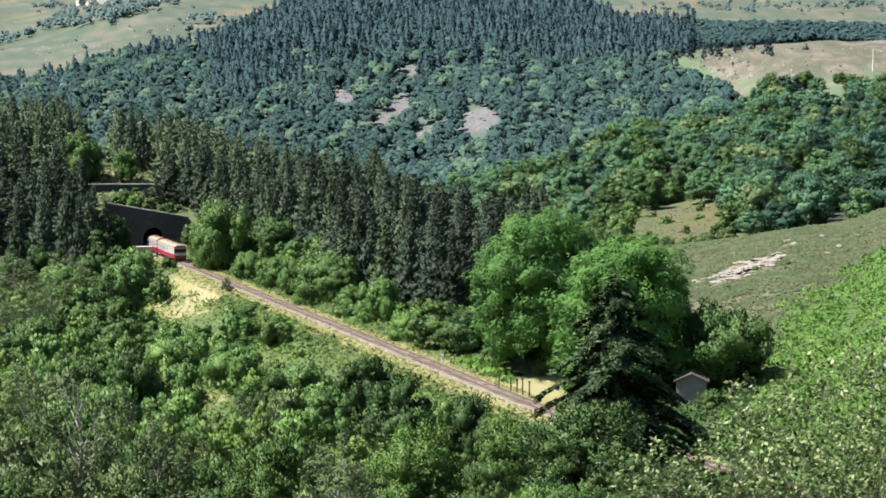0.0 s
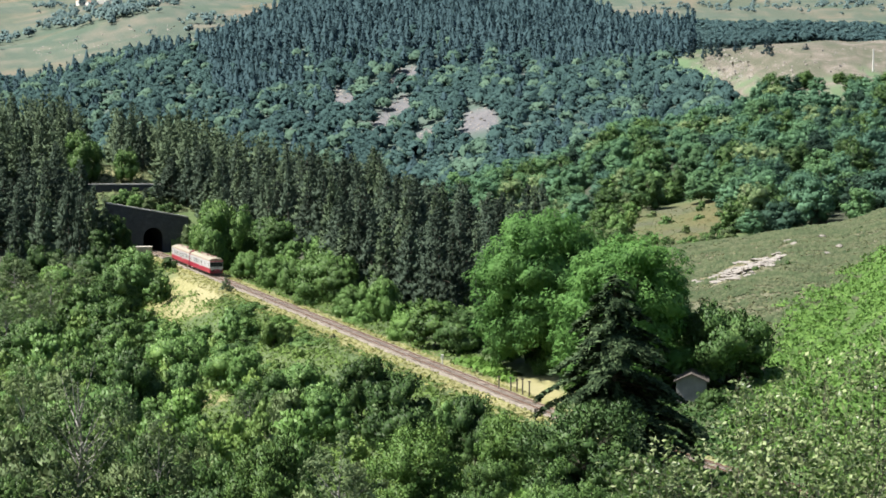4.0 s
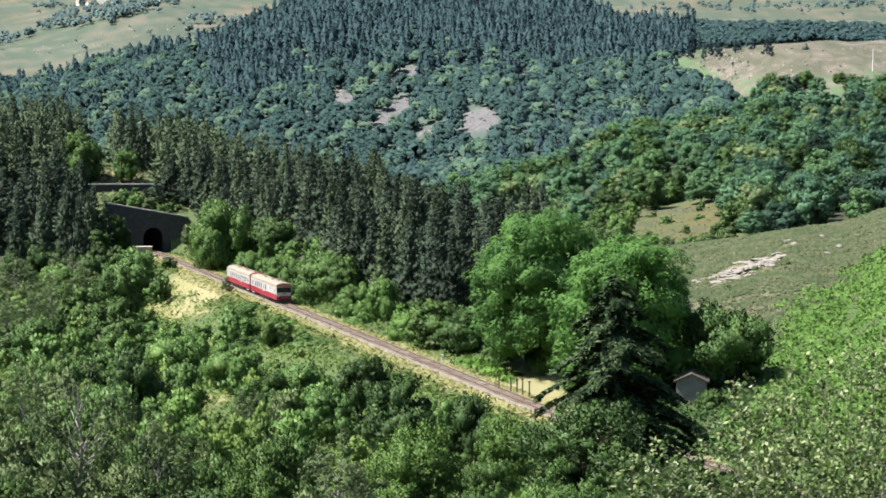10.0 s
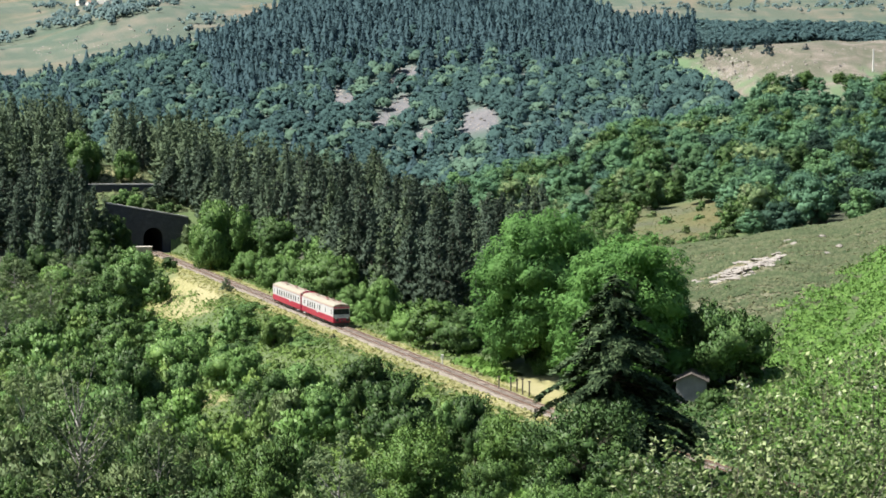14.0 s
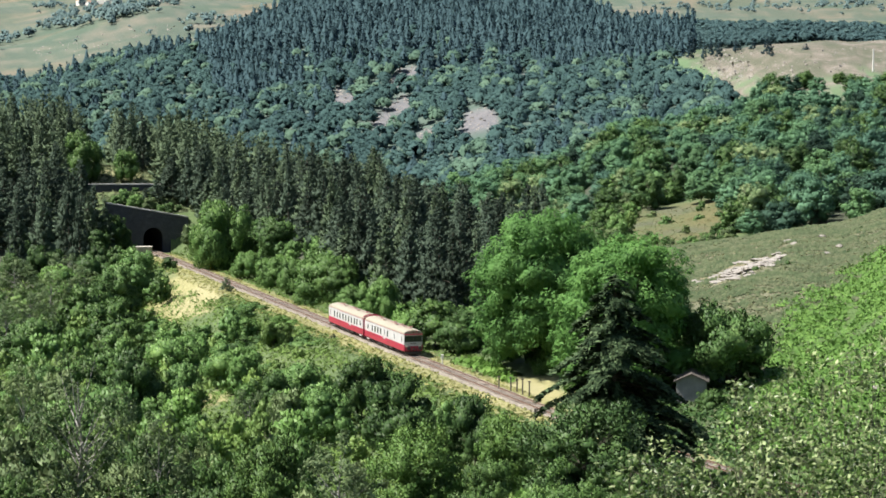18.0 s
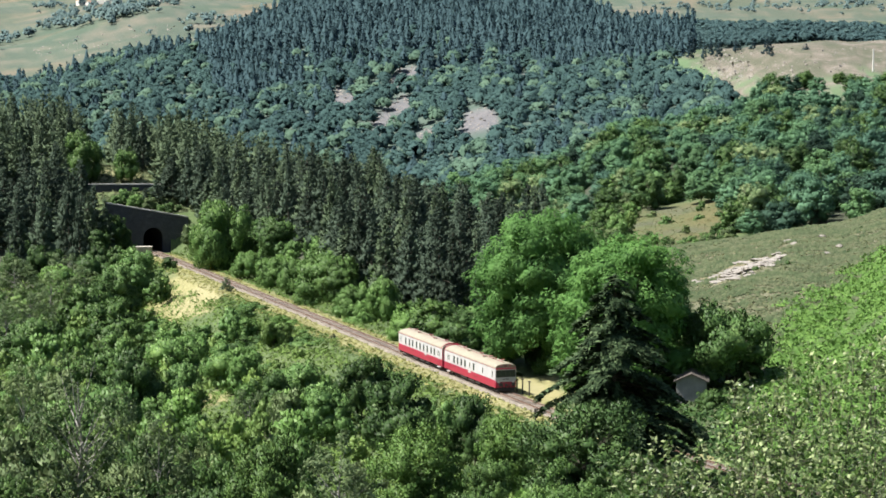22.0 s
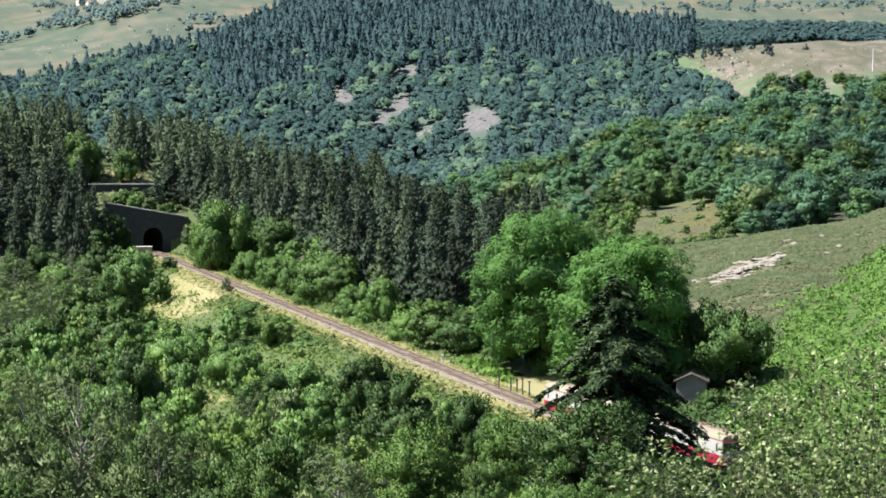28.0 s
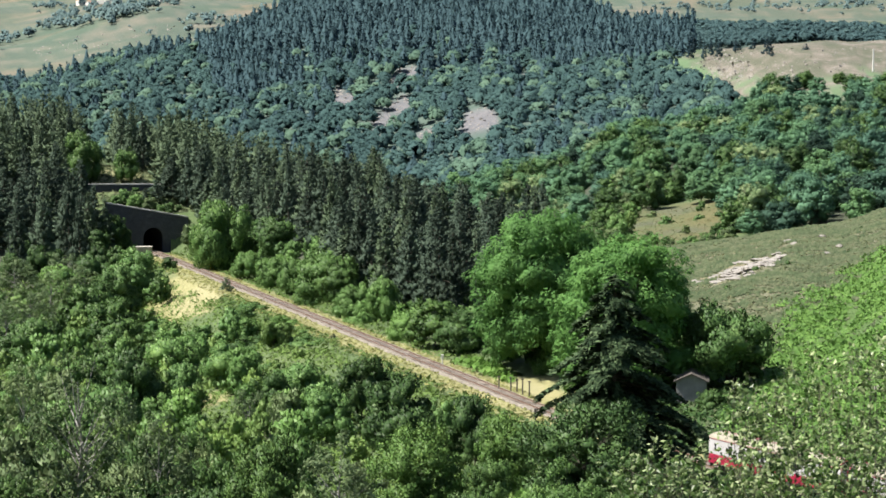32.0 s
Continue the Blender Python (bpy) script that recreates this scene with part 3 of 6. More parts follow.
def build_tunnel():
    t = thing("tunnel_portal", "dark stone railway tunnel portal with pale coping", "tunnel", m=portal_frame())
    arch = arch_outline(2.45, 3.1, 5.55)
    left, right = -11.5, 8.6
    ends = (11.6, 7.8)

    def top(x):
        return ends[0] + (ends[1] - ends[0]) * (x - left) / (right - left)
    bm = bmesh.new()
    for y in (-0.3, 0.9):
        ring = [bm.verts.new((x, y, z)) for x, z in arch]
        over = [bm.verts.new((x, y, top(x))) for x, z in arch]
        lo, hi = bm.verts.new((left, y, -0.7)), bm.verts.new((left, y, top(left)))
        ro, rh = bm.verts.new((right, y, -0.7)), bm.verts.new((right, y, top(right)))
        bm.faces.new((lo, ring[0], ring[1], over[1], hi))
        bm.faces.new((ring[-1], ro, rh, over[-2], ring[-2]))
        for k in range(1, len(arch) - 2):
            bm.faces.new((ring[k], ring[k + 1], over[k + 1], over[k]))
        for v in (over[0], over[-1]):
            bm.verts.remove(v)
    part("face_wall", bm, STONE_DARK, t)
    # barrel of the tunnel
    n, deep = len(arch), 62
    V = [(x, y, z) for y in (0.85, 20, 41, deep) for x, z in arch]
    F = [(r * n + k, r * n + k + 1, (r + 1) * n + k + 1, (r + 1) * n + k) for r in range(3) for k in range(n - 1)]
    part("barrel", mesh_np("barrel", V, F, STONE_DARK), None, t)
    part("end_wall", boxed(-3, 3, deep, deep + 0.5, -1, 6.5), STONE_DARK, t)
    # arch ring stones
    for k in range(15):
        a0, a1 = math.pi * k / 15, math.pi * (k + 1) / 15
        bm = bmesh.new()
        vs = []
        for y in (-0.38, -0.2):
            for a, r in ((a0 + 0.012, 1.0), (a1 - 0.012, 1.0), (a1 - 0.012, 1.24), (a0 + 0.012, 1.24)):
                vs.append(bm.verts.new((-2.45 * r * math.cos(a), y, 3.1 + 2.45 * r * math.sin(a))))
        for f in ((0, 1, 2, 3), (7, 6, 5, 4), (0, 4, 5, 1), (1, 5, 6, 2), (2, 6, 7, 3), (3, 7, 4, 0)):
            bm.faces.new([vs[i] for i in f])
        part("arch_stone", bm, STONE_DARK, t)
    # coping stones along the sloping top
    x = left
    while x < right - 0.2:
        x1 = min(x + 1.15, right)
        bm = boxed(x + 0.01, x1 - 0.01, -0.5, 1.05, 0, 0.32, 0.03)
        for v in bm.verts:
            v.co.z += top(v.co.x)
        part("coping_stone", bm, COPING, t)
        x = x1
    bm = boxed(-11.2, -7.2, -3.6, -2.9, -1.5, 0.0)
    for v in bm.verts:
        if v.co.z > -0.5:
            v.co.z = 1.0 + (-7.2 - v.co.x) * 0.95
    part("wing_wall", bm, STONE_DARK, t, "low sloping wing wall")
    bm = boxed(-11.3, -7.1, -3.7, -2.8, 0.0, 0.22, 0.02)
    for v in bm.verts:
        v.co.z += 1.0 + (-7.2 - v.co.x) * 0.95
    part("wing_coping", bm, COPING, t, "pale sloping coping")
    # string of rough courses on the face: shallow stones standing proud
    rng = np.random.default_rng(5)
    shapes = [boxed(-w / 2, w / 2, -0.05, 0.02, -0.2, 0.2, 0.02) for w in (0.6, 0.8, 1.0)]
    ms = []
    for b in shapes:
        me = bpy.data.meshes.new("stone")
        b.to_mesh(me)
        b.free()
        me.materials.append(STONE_DARK)
        ms.append(me)
    z = 0.0
    while z < 11.0:
        x = left + rng.uniform(0.3, 0.7)
        while x < right - 0.5:
            k = int(rng.integers(3))
            w = (0.6, 0.8, 1.0)[k]
            inside = abs(x) < 3.7 and z < 6.6
            if not inside and z < top(x) - 0.35 and rng.random() < 0.5:
                part("stone", ms[k], None, t, m=pose(x, -0.31 - rng.uniform(0, 0.025), z))
            x += w + 0.05
        z += 0.44
    return t


build_tunnel()


def stone_wall(name, label, x0, x1, y, z0, z1, thick, m, capped=True):
    """A retaining wall of coursed stones with a pale coping."""
    t = thing(name, label, "wall", m=m)
    part("core", boxed(x0, x1, y, y + thick, z0, z1), STONE_DARK, t)
    rng = np.random.default_rng(int(abs(x0) * 10))
    bm = boxed(-0.45, 0.45, -0.06, 0.02, -0.2, 0.2, 0.03)
    me = bpy.data.meshes.new("stone")
    bm.to_mesh(me)
    bm.free()
    me.materials.append(STONE_DARK)
    z = z0 + 0.3
    while z < z1 - 0.25:
        x = x0 + rng.uniform(0.4, 0.9)
        while x < x1 - 0.5:
            if rng.random() < 0.75:
                part("stone", me, None, t, m=pose(x, y - rng.uniform(0, 0.03), z))
            x += rng.uniform(0.96, 1.1)
        z += 0.46
    if capped:
        x = x0
        while x < x1 - 0.3:
            part("coping_stone", boxed(x + 0.01, x + 1.29, y - 0.15, y + thick + 0.1, z1, z1 + 0.3, 0.03), COPING, t)
            x += 1.3
    return t


stone_wall("retaining_wall", "dark retaining wall with pale coping along a terrace", -91, -70, 511.5, 8.0, 15.0, 0.7, Matrix())


def hut(name, label, w, d, h, rise, m, wall, roof):
    """A small gabled hut; its gable faces -y."""
    t = thing(name, label, "hut", m=m)
    bm = bmesh.new()
    vs = []
    for y in (0, d):
        vs += [bm.verts.new(p) for p in ((-w / 2, y, -0.8), (w / 2, y, -0.8), (w / 2, y, h), (0, y, h + rise), (-w / 2, y, h))]
    bm.faces.new(vs[0:5])
    bm.faces.new(vs[9:4:-1])
    for a, b in ((0, 1), (1, 2), (4, 0)):
        bm.faces.new((vs[b], vs[a], vs[a + 5], vs[b + 5]))
    part("masonry", bm, wall, t)
    for sx in (-1, 1):
        bm = bmesh.new()
        e = 0.35
        slope = rise / (w / 2)
        q = [(0, -e, h + rise + 0.14), (sx * (w / 2 + e), -e, h - e * slope + 0.14), (sx * (w / 2 + e), d + e, h - e * slope + 0.14), (0, d + e, h + rise + 0.14)]
        up = [bm.verts.new(p) for p in q]
        dn = [bm.verts.new((x, y, z - 0.12)) for x, y, z in q]
        bm.faces.new(up)
        bm.faces.new(dn[::-1])
        for k in range(4):
            bm.faces.new((up[k], up[(k + 1) % 4], dn[(k + 1) % 4], dn[k]))
        part("roof_slope", bm, roof, t)
    part("door", boxed(w / 2 - 0.05, w / 2 + 0.05, d * 0.5 - 0.45, d * 0.5 + 0.45, -0.1, 1.95, 0.02), POST_WOOD, t)
    return t


hut("lineside_hut", "small grey rendered hut with a shallow gabled roof among trees", 3.6, 5.0, 3.3, 0.8, pose(29.9, 243, gz(29.4, 246) - 0.5, 0, 0, -8), STONE, POST_WOOD)


def block_hut(m):
    t = thing("concrete_refuge", "pale weathered concrete block beside the tunnel mouth", "concrete block", m=m)
    part("body", boxed(-1.7, 1.7, -1.1, 1.1, -0.8, 2.2, 0.08), CONCRETE, t)
    part("cap", boxed(-1.9, 1.9, -1.3, 1.3, 2.2, 2.45, 0.05), CONCRETE, t)
    return t


block_hut(pose(-70.6, 479, -0.5, 0, 0, 15))


def post(name, label, x, y, h, r, mat, tip=None):
    t = thing(name, label, "post", m=pose(x, y, gz(x, y) - 0.1))
    v, f = tubes([((0, 0, 0), (0, 0, h), r, r * 0.85)], 6)
    part("stake", mesh_np("stake", v, f, mat), None, t)
    part("head", boxed(-r * 1.6, r * 1.6, -r * 1.3, r * 1.3, h - 0.1, h + (0.45 if tip else 0.05), 0.02), tip or mat, t)
    return t


def at_sight(u, y):
    return (u - 784) / 3600 * y, y


post("marker_post", "dark lineside marker post with a plate beside the track", *at_sight(949, 236.5), 1.3, 0.09, POST_WOOD, POST_WOOD)
post("marker_post", "dark lineside marker post in dry grass", *at_sight(703, 271), 1.2, 0.10, POST_WOOD, POST_WOOD)
post("kilometre_post", "white kilometre post beside the track", *at_sight(783, 286), 1.3, 0.11, POST_WHITE, POST_WHITE)
for u, y, h in ((884, 262, 1.9), (905, 260, 2.1), (916, 261, 1.7), (926, 258, 2.2), (938, 257, 2.0)):
    post("fence_post", "weathered dark wooden fence post at the edge of the clearing", *at_sight(u, y), h, 0.11, POST_WOOD)


# ---- the railcar set: a motor car and a trailer, red below, white above ----
def paint(name, c, rough=0.35):
    m, n, l, b = material(name, rough)
    dirt, fine = grain(n, l, 0.8, 5), grain(n, l, 14, 4)
    d = tuple(v * 0.72 + 0.01 for v in c)
    col = mixed(n, l, 0.4, ramp(n, l, dirt, [(0.3, d), (0.62, c)]), ramp(n, l, fine, [(0.35, d), (0.6, c)]))
    l.new(col, b.inputs["Base Color"])
    return m


RED = paint("paint_red", (0.31, 0.013, 0.046))
WHITE = paint("paint_white", (0.48, 0.47, 0.475))
ROOF_CREAM = paint("paint_roof_cream", (0.265, 0.240, 0.180), 0.6)
RED_DARK = paint("paint_dark_red", (0.17, 0.010, 0.02))
UNDER = paint("underframe_dark", (0.035, 0.030, 0.028), 0.8)
RUBBER = paint("gangway_rubber", (0.03, 0.03, 0.032), 0.9)
GLASS = paint("window_dark_glass", (0.02, 0.024, 0.028), 0.08)
LAMP_GLASS = paint("lamp_glass", (0.75, 0.72, 0.62), 0.15)
BRIGHT = rough_surface("wheel_steel", (0.05, 0.045, 0.04), (0.10, 0.09, 0.085), (0.16, 0.15, 0.14), 4, 0.5, 0.1, 0.01, 0.6)

HALF_W, SKIRT, SPLIT, EAVE, ROOF_Z = 1.43, 0.54, 1.50, 3.08, 3.72
CAR = 20.3


def shell(x0, x1, z0, z1, inset=0.0, bevel=0.05):
    return boxed(x0, x1, -HALF_W + inset, HALF_W - inset, z0, z1, bevel)


def roof_mesh(x0, x1):
    """A rounded roof between two ends."""
    n = 10
    ring = [(-HALF_W * math.cos(math.pi * k / n), EAVE + (ROOF_Z - EAVE) * math.sin(math.pi * k / n) ** 0.8) for k in range(n + 1)]
    ring[0], ring[-1] = (-HALF_W - 0.01, EAVE), (HALF_W + 0.01, EAVE)
    xs = [(x0, 0.80), (x0 + 0.35, 0.94), (x0 + 0.9, 1.0), (x1 - 0.9, 1.0), (x1 - 0.35, 0.94), (x1, 0.80)]
    V = [(x, y * (0.96 + 0.04 * k), EAVE + (z - EAVE) * k) for x, k in xs for y, z in ring]
    m = n + 1
    F = [(a * m + b, a * m + b + 1, (a + 1) * m + b + 1, (a + 1) * m + b) for a in range(len(xs) - 1) for b in range(n)]
    me = mesh_np("roof", V, F, ROOF_CREAM, True)
    bm = bmesh.new()
    bm.from_mesh(me)
    bm.verts.ensure_lookup_table()
    bm.faces.new([bm.verts[k] for k in range(m)][::-1])
    bm.faces.new([bm.verts[(len(xs) - 1) * m + k] for k in range(m)])
    bmesh.ops.recalc_face_normals(bm, faces=bm.faces)
    return bm


def bogie(car, x):
    b = part("bogie_frame", boxed(x - 1.75, x + 1.75, -1.08, 1.08, 0.42, 0.62, 0.05), UNDER, car)
    for s in (-1, 1):
        part("side_frame", boxed(x - 1.7, x + 1.7, s * 1.12 - 0.07, s * 1.12 + 0.07, 0.32, 0.72, 0.08), UNDER, b)
        for a in (-1.2, 1.2):
            part("axle_box", boxed(x + a - 0.18, x + a + 0.18, s * 1.22 - 0.1, s * 1.22 + 0.1, 0.28, 0.62, 0.05), UNDER, b)
    return b


def wheelset_mesh():
    bm = bmesh.new()
    turn = Matrix.Rotation(radians(90), 4, "X")
    for s in (-1, 1):
        for r, d, o in ((0.43, 0.13, 0.755), (0.46, 0.03, 0.69), (0.14, 0.22, 0.76)):
            bmesh.ops.create_cone(bm, cap_ends=True, segments=20, radius1=r, radius2=r, depth=d, matrix=Matrix.Translation((0, s * o, 0)) @ turn)
    bmesh.ops.create_cone(bm, cap_ends=True, segments=10, radius1=0.08, radius2=0.08, depth=1.4, matrix=turn)
    for k in range(5):
        a = k * 1.2566
        for s in (-1, 1):
            box(bm, -0.04 + 0.28 * math.cos(a), 0.04 + 0.28 * math.cos(a), s * 0.83 - 0.012, s * 0.83 + 0.012, -0.04 + 0.28 * math.sin(a), 0.04 + 0.28 * math.sin(a))
    return bm


WHEELSETS = []


def add_wheels(car, xs):
    for x in xs:
        w = part("wheelset", wheelset_mesh(), UNDER, car, m=pose(x, 0, 0.43))
        WHEELSETS.append((w, x))


def side_window(car, x, w, z0, z1, frame_mat=None):
    for s in (-1, 1):
        y = s * (HALF_W + 0.012)
        win = part("window", boxed(x - w / 2, x + w / 2, min(y, y - s * 0.05), max(y, y - s * 0.05), z0, z1, 0.01), GLASS, car)
        for a, b, c, d in ((x - w / 2 - 0.05, x + w / 2 + 0.05, z1, z1 + 0.045), (x - w / 2 - 0.05, x + w / 2 + 0.05, z0 - 0.045, z0)):
            part("window_frame", boxed(a, b, min(y, y + s * 0.02), max(y, y + s * 0.02), c, d), frame_mat or BRIGHT, win)


def side_door(car, x, w):
    """A folding door: red below, white above, with a narrow window and a pale step under it."""
    for s in (-1, 1):
        y0, y1 = sorted((s * (HALF_W - 0.02), s * (HALF_W + 0.02)))
        d = part("door", boxed(x - w / 2, x + w / 2, y0, y1, 0.66, SPLIT + 0.02, 0.01), RED, car)
        part("upper_panel", boxed(x - w / 2, x + w / 2, y0, y1, SPLIT + 0.03, 2.9, 0.01), WHITE, d)
        y0, y1 = sorted((s * (HALF_W + 0.021), s * (HALF_W + 0.03)))
        for k in (-1, 1):
            part("pane", boxed(x + k * w / 4 - 0.11, x + k * w / 4 + 0.11, y0, y1, 1.9, 2.65), GLASS, d)
        for k in (-1, 0, 1):
            part("door_edge", boxed(x + k * w / 2 - 0.035, x + k * w / 2 + 0.035, y0, y1, 0.66, SPLIT), RED_DARK, d)
        y0, y1 = sorted((s * (HALF_W - 0.25), s * (HALF_W + 0.06)))
        part("step", boxed(x - w / 2 - 0.05, x + w / 2 + 0.05, y0, y1, 0.36, 0.44), WHITE, car, "pale metal door step")


def roof_items(car, xs, hatch):
    for x, y in xs:
        v = part("roof_vent", boxed(x - 0.28, x + 0.28, y - 0.2, y + 0.2, 3.5, 3.85, 0.06), ROOF_CREAM, car)
        part("vent_hood", boxed(x - 0.18, x + 0.18, y - 0.26, y + 0.26, 3.78, 3.88, 0.04), RED_DARK, v)
    for s in (-1, 1):
        part("gutter", boxed(-CAR / 2 + 0.1, CAR / 2 - 0.1, s * (HALF_W + 0.005) - 0.03, s * (HALF_W + 0.005) + 0.03, EAVE - 0.01, EAVE + 0.025), RED, car, "thin red eaves strip")
    part("roof_duct", boxed(-CAR / 2 + 0.6, CAR / 2 - 0.6, -0.05, 0.05, ROOF_Z - 0.04, ROOF_Z + 0.035, 0.015), RED_DARK, car, "thin red duct along the roof")


def cab_end(car, x, s):
    """The driving end: wide windscreen, visor, white panel, red apron, buffers, lamps, coupling."""
    def bx(a, b, y0, y1, z0, z1, bev=0.01):
        return boxed(min(x + s * a, x + s * b), max(x + s * a, x + s * b), y0, y1, z0, z1, bev)
    for k in (-1, 1):
        w = part("windscreen", bx(-0.03, 0.035, k * 0.64 - 0.58, k * 0.64 + 0.58, 1.98, 2.74), GLASS, car)
        part("wiper", bx(0.04, 0.06, k * 0.64 - 0.02, k * 0.64 + 0.02, 2.0, 2.5), UNDER, w)
    part("windscreen_surround", bx(-0.04, 0.012, -1.33, 1.33, 1.9, 2.82), RUBBER, car)
    part("visor", bx(-0.1, 0.14, -1.38, 1.38, 2.95, 3.07, 0.03), RED, car, "red sun visor over the windscreen")
    part("front_band", bx(-0.03, 0.02, -1.3, 1.3, 1.32, 1.86), WHITE, car)
    part("front_apron", bx(-0.05, 0.06, -1.38, 1.38, 0.62, 1.3, 0.04), RED, car)
    part("number_panel", bx(0.021, 0.035, -0.45, 0.45, 1.62, 1.72), RUBBER, car)
    part("snow_guard", bx(-0.1, 0.12, -1.2, 1.2, 0.12, 0.5, 0.04), UNDER, car)
    for k in (-1, 1):
        l = part("headlight", bx(0.02, 0.09, k * 0.98 - 0.15, k * 0.98 + 0.15, 1.18, 1.44, 0.05), LAMP_GLASS, car)
        part("lamp_rim", bx(0.0, 0.05, k * 0.98 - 0.2, k * 0.98 + 0.2, 1.13, 1.49, 0.04), WHITE, l)
        b = part("buffer", bx(0.0, 0.5, k * 0.87 - 0.12, k * 0.87 + 0.12, 0.93, 1.17, 0.05), UNDER, car)
        part("buffer_head", bx(0.5, 0.58, k * 0.87 - 0.25, k * 0.87 + 0.25, 0.82, 1.28, 0.03), UNDER, b)
    part("coupling", bx(0.05, 0.45, -0.12, 0.12, 0.82, 1.05, 0.03), UNDER, car)
    for k in (-0.45, 0.0, 0.45):
        part("brake_hose", bx(0.05, 0.16, k - 0.04, k + 0.04, 0.45, 0.95, 0.02), UNDER, car)
    part("top_lamp", bx(-0.25, 0.02, -0.2, 0.2, 3.24, 3.46, 0.05), RED_DARK, car)
    for k in (-0.55, 0.55):
        part("horn", bx(-0.5, 0.1, k - 0.06, k + 0.06, 3.36, 3.5, 0.03), RED, car)


def railcar(name, label, cab, windows, small, doors, vents, tall_mark):
    """cab: +1 at the front end, -1 at the rear end."""
    c = thing(name, label, "railcar", "railcar set")
    a, b = -CAR / 2, CAR / 2
    part("lower_body", shell(a, b, SKIRT, SPLIT, 0, 0.06), RED, c, "red lower body side")
    part("upper_body", shell(a, b, SPLIT + 0.003, EAVE, 0.004, 0.06), WHITE, c, "white upper body side")
    part("roof", roof_mesh(a, b), ROOF_CREAM, c, "cream rounded roof")
    part("underframe", boxed(a + 0.4, b - 0.4, -1.15, 1.15, 0.44, 0.72, 0.03), UNDER, c)
    for x0, x1 in ((-3.6, -1.2), (-0.6, 1.6), (2.2, 4.0)):
        for s in (-1, 1):
            y0, y1 = sorted((s * 0.65, s * 1.3))
            part("equipment_box", boxed(x0, x1, y0, y1, 0.22, 0.62, 0.05), UNDER, c)
    for x in windows:
        side_window(c, x, 0.56, 1.84, 2.66)
    for x in small:
        side_window(c, x, 0.26, 1.95, 2.6)
    for x in doors:
        side_door(c, x, 1.15)
    for s in (-1, 1):
        y0, y1 = sorted((s * (HALF_W + 0.002), s * (HALF_W + 0.014)))
        part("white_panel", boxed(tall_mark - 0.5, tall_mark + 0.5, y0, y1, SPLIT - 0.22, SPLIT + 0.03), WHITE, c, "white panel stepping down into the red")
        part("plate", boxed(tall_mark - 6.4, tall_mark - 5.4, y0, y1, 1.22, 1.38), RED_DARK, c, "dark plate with unreadable lettering")
        part("plate", boxed(tall_mark + 1.6, tall_mark + 2.9, y0, y1, 1.0, 1.16), RED_DARK, c, "dark plate with unreadable lettering")
    roof_items(c, vents, 0)
    cab_end(c, cab * CAR / 2, cab)
    e = -cab * CAR / 2
    part("gangway", boxed(min(e, e - cab * 0.42), max(e, e - cab * 0.42), -0.62, 0.62, 0.7, 3.05, 0.04), RUBBER, c, "black rubber gangway bellows")
    for s in (-1, 1):
        part("end_edge", boxed(e - 0.06, e + 0.06, s * HALF_W - 0.05, s * HALF_W + 0.05, SKIRT, EAVE, 0.02), RED, c, "red end pillar")
    for k in range(8):
        a0, a1 = math.pi * k / 8, math.pi * (k + 1) / 8
        r = [(-HALF_W * math.cos(t), EAVE + (ROOF_Z - EAVE + 0.03) * math.sin(t) ** 0.8) for t in (a0, a1)]
        v, f = tubes([((e + cab * 0.25, r[0][0], r[0][1]), (e + cab * 0.25, r[1][0], r[1][1]), 0.07, 0.07)], 6)
        part("end_hoop", mesh_np("end_hoop", v, f, RED), None, c)
    bogie(c, -6.9)
    bogie(c, 6.9)
    add_wheels(c, (-8.1, -5.7, 5.7, 8.1))
    return c


motor_car = railcar("motor_railcar", "red and white diesel railcar with cream roof on the track", 1,
                    [-6.0, -4.55, -3.05, -1.55, 1.9], [0.35, 5.4, 9.1], [-8.3], [(-6.5, 0.35), (-3.0, -0.3), (0.2, 0.35), (3.2, -0.35), (3.6, 0.4), (6.0, 0.0), (7.6, 0.5)], 0.2)
trailer_car = railcar("trailer_railcar", "red and white railcar trailer with cream roof behind the motor car", -1,
                      [-6.6, -4.9, -3.35, -1.5, 0.15, 1.8, 3.4, 5.15, 6.6], [-9.0], [8.5], [(-7.0, 0.3), (-3.5, -0.3), (0.0, 0.3), (3.5, -0.3), (6.8, 0.3)], 2.6)


# ---- trees ----
def extents(v):
    """Height and width of a crown."""
    return float(np.percentile(v[:, 2], 99.7)), 2 * float(np.percentile(np.hypot(v[:, 0], v[:, 1]), 97))


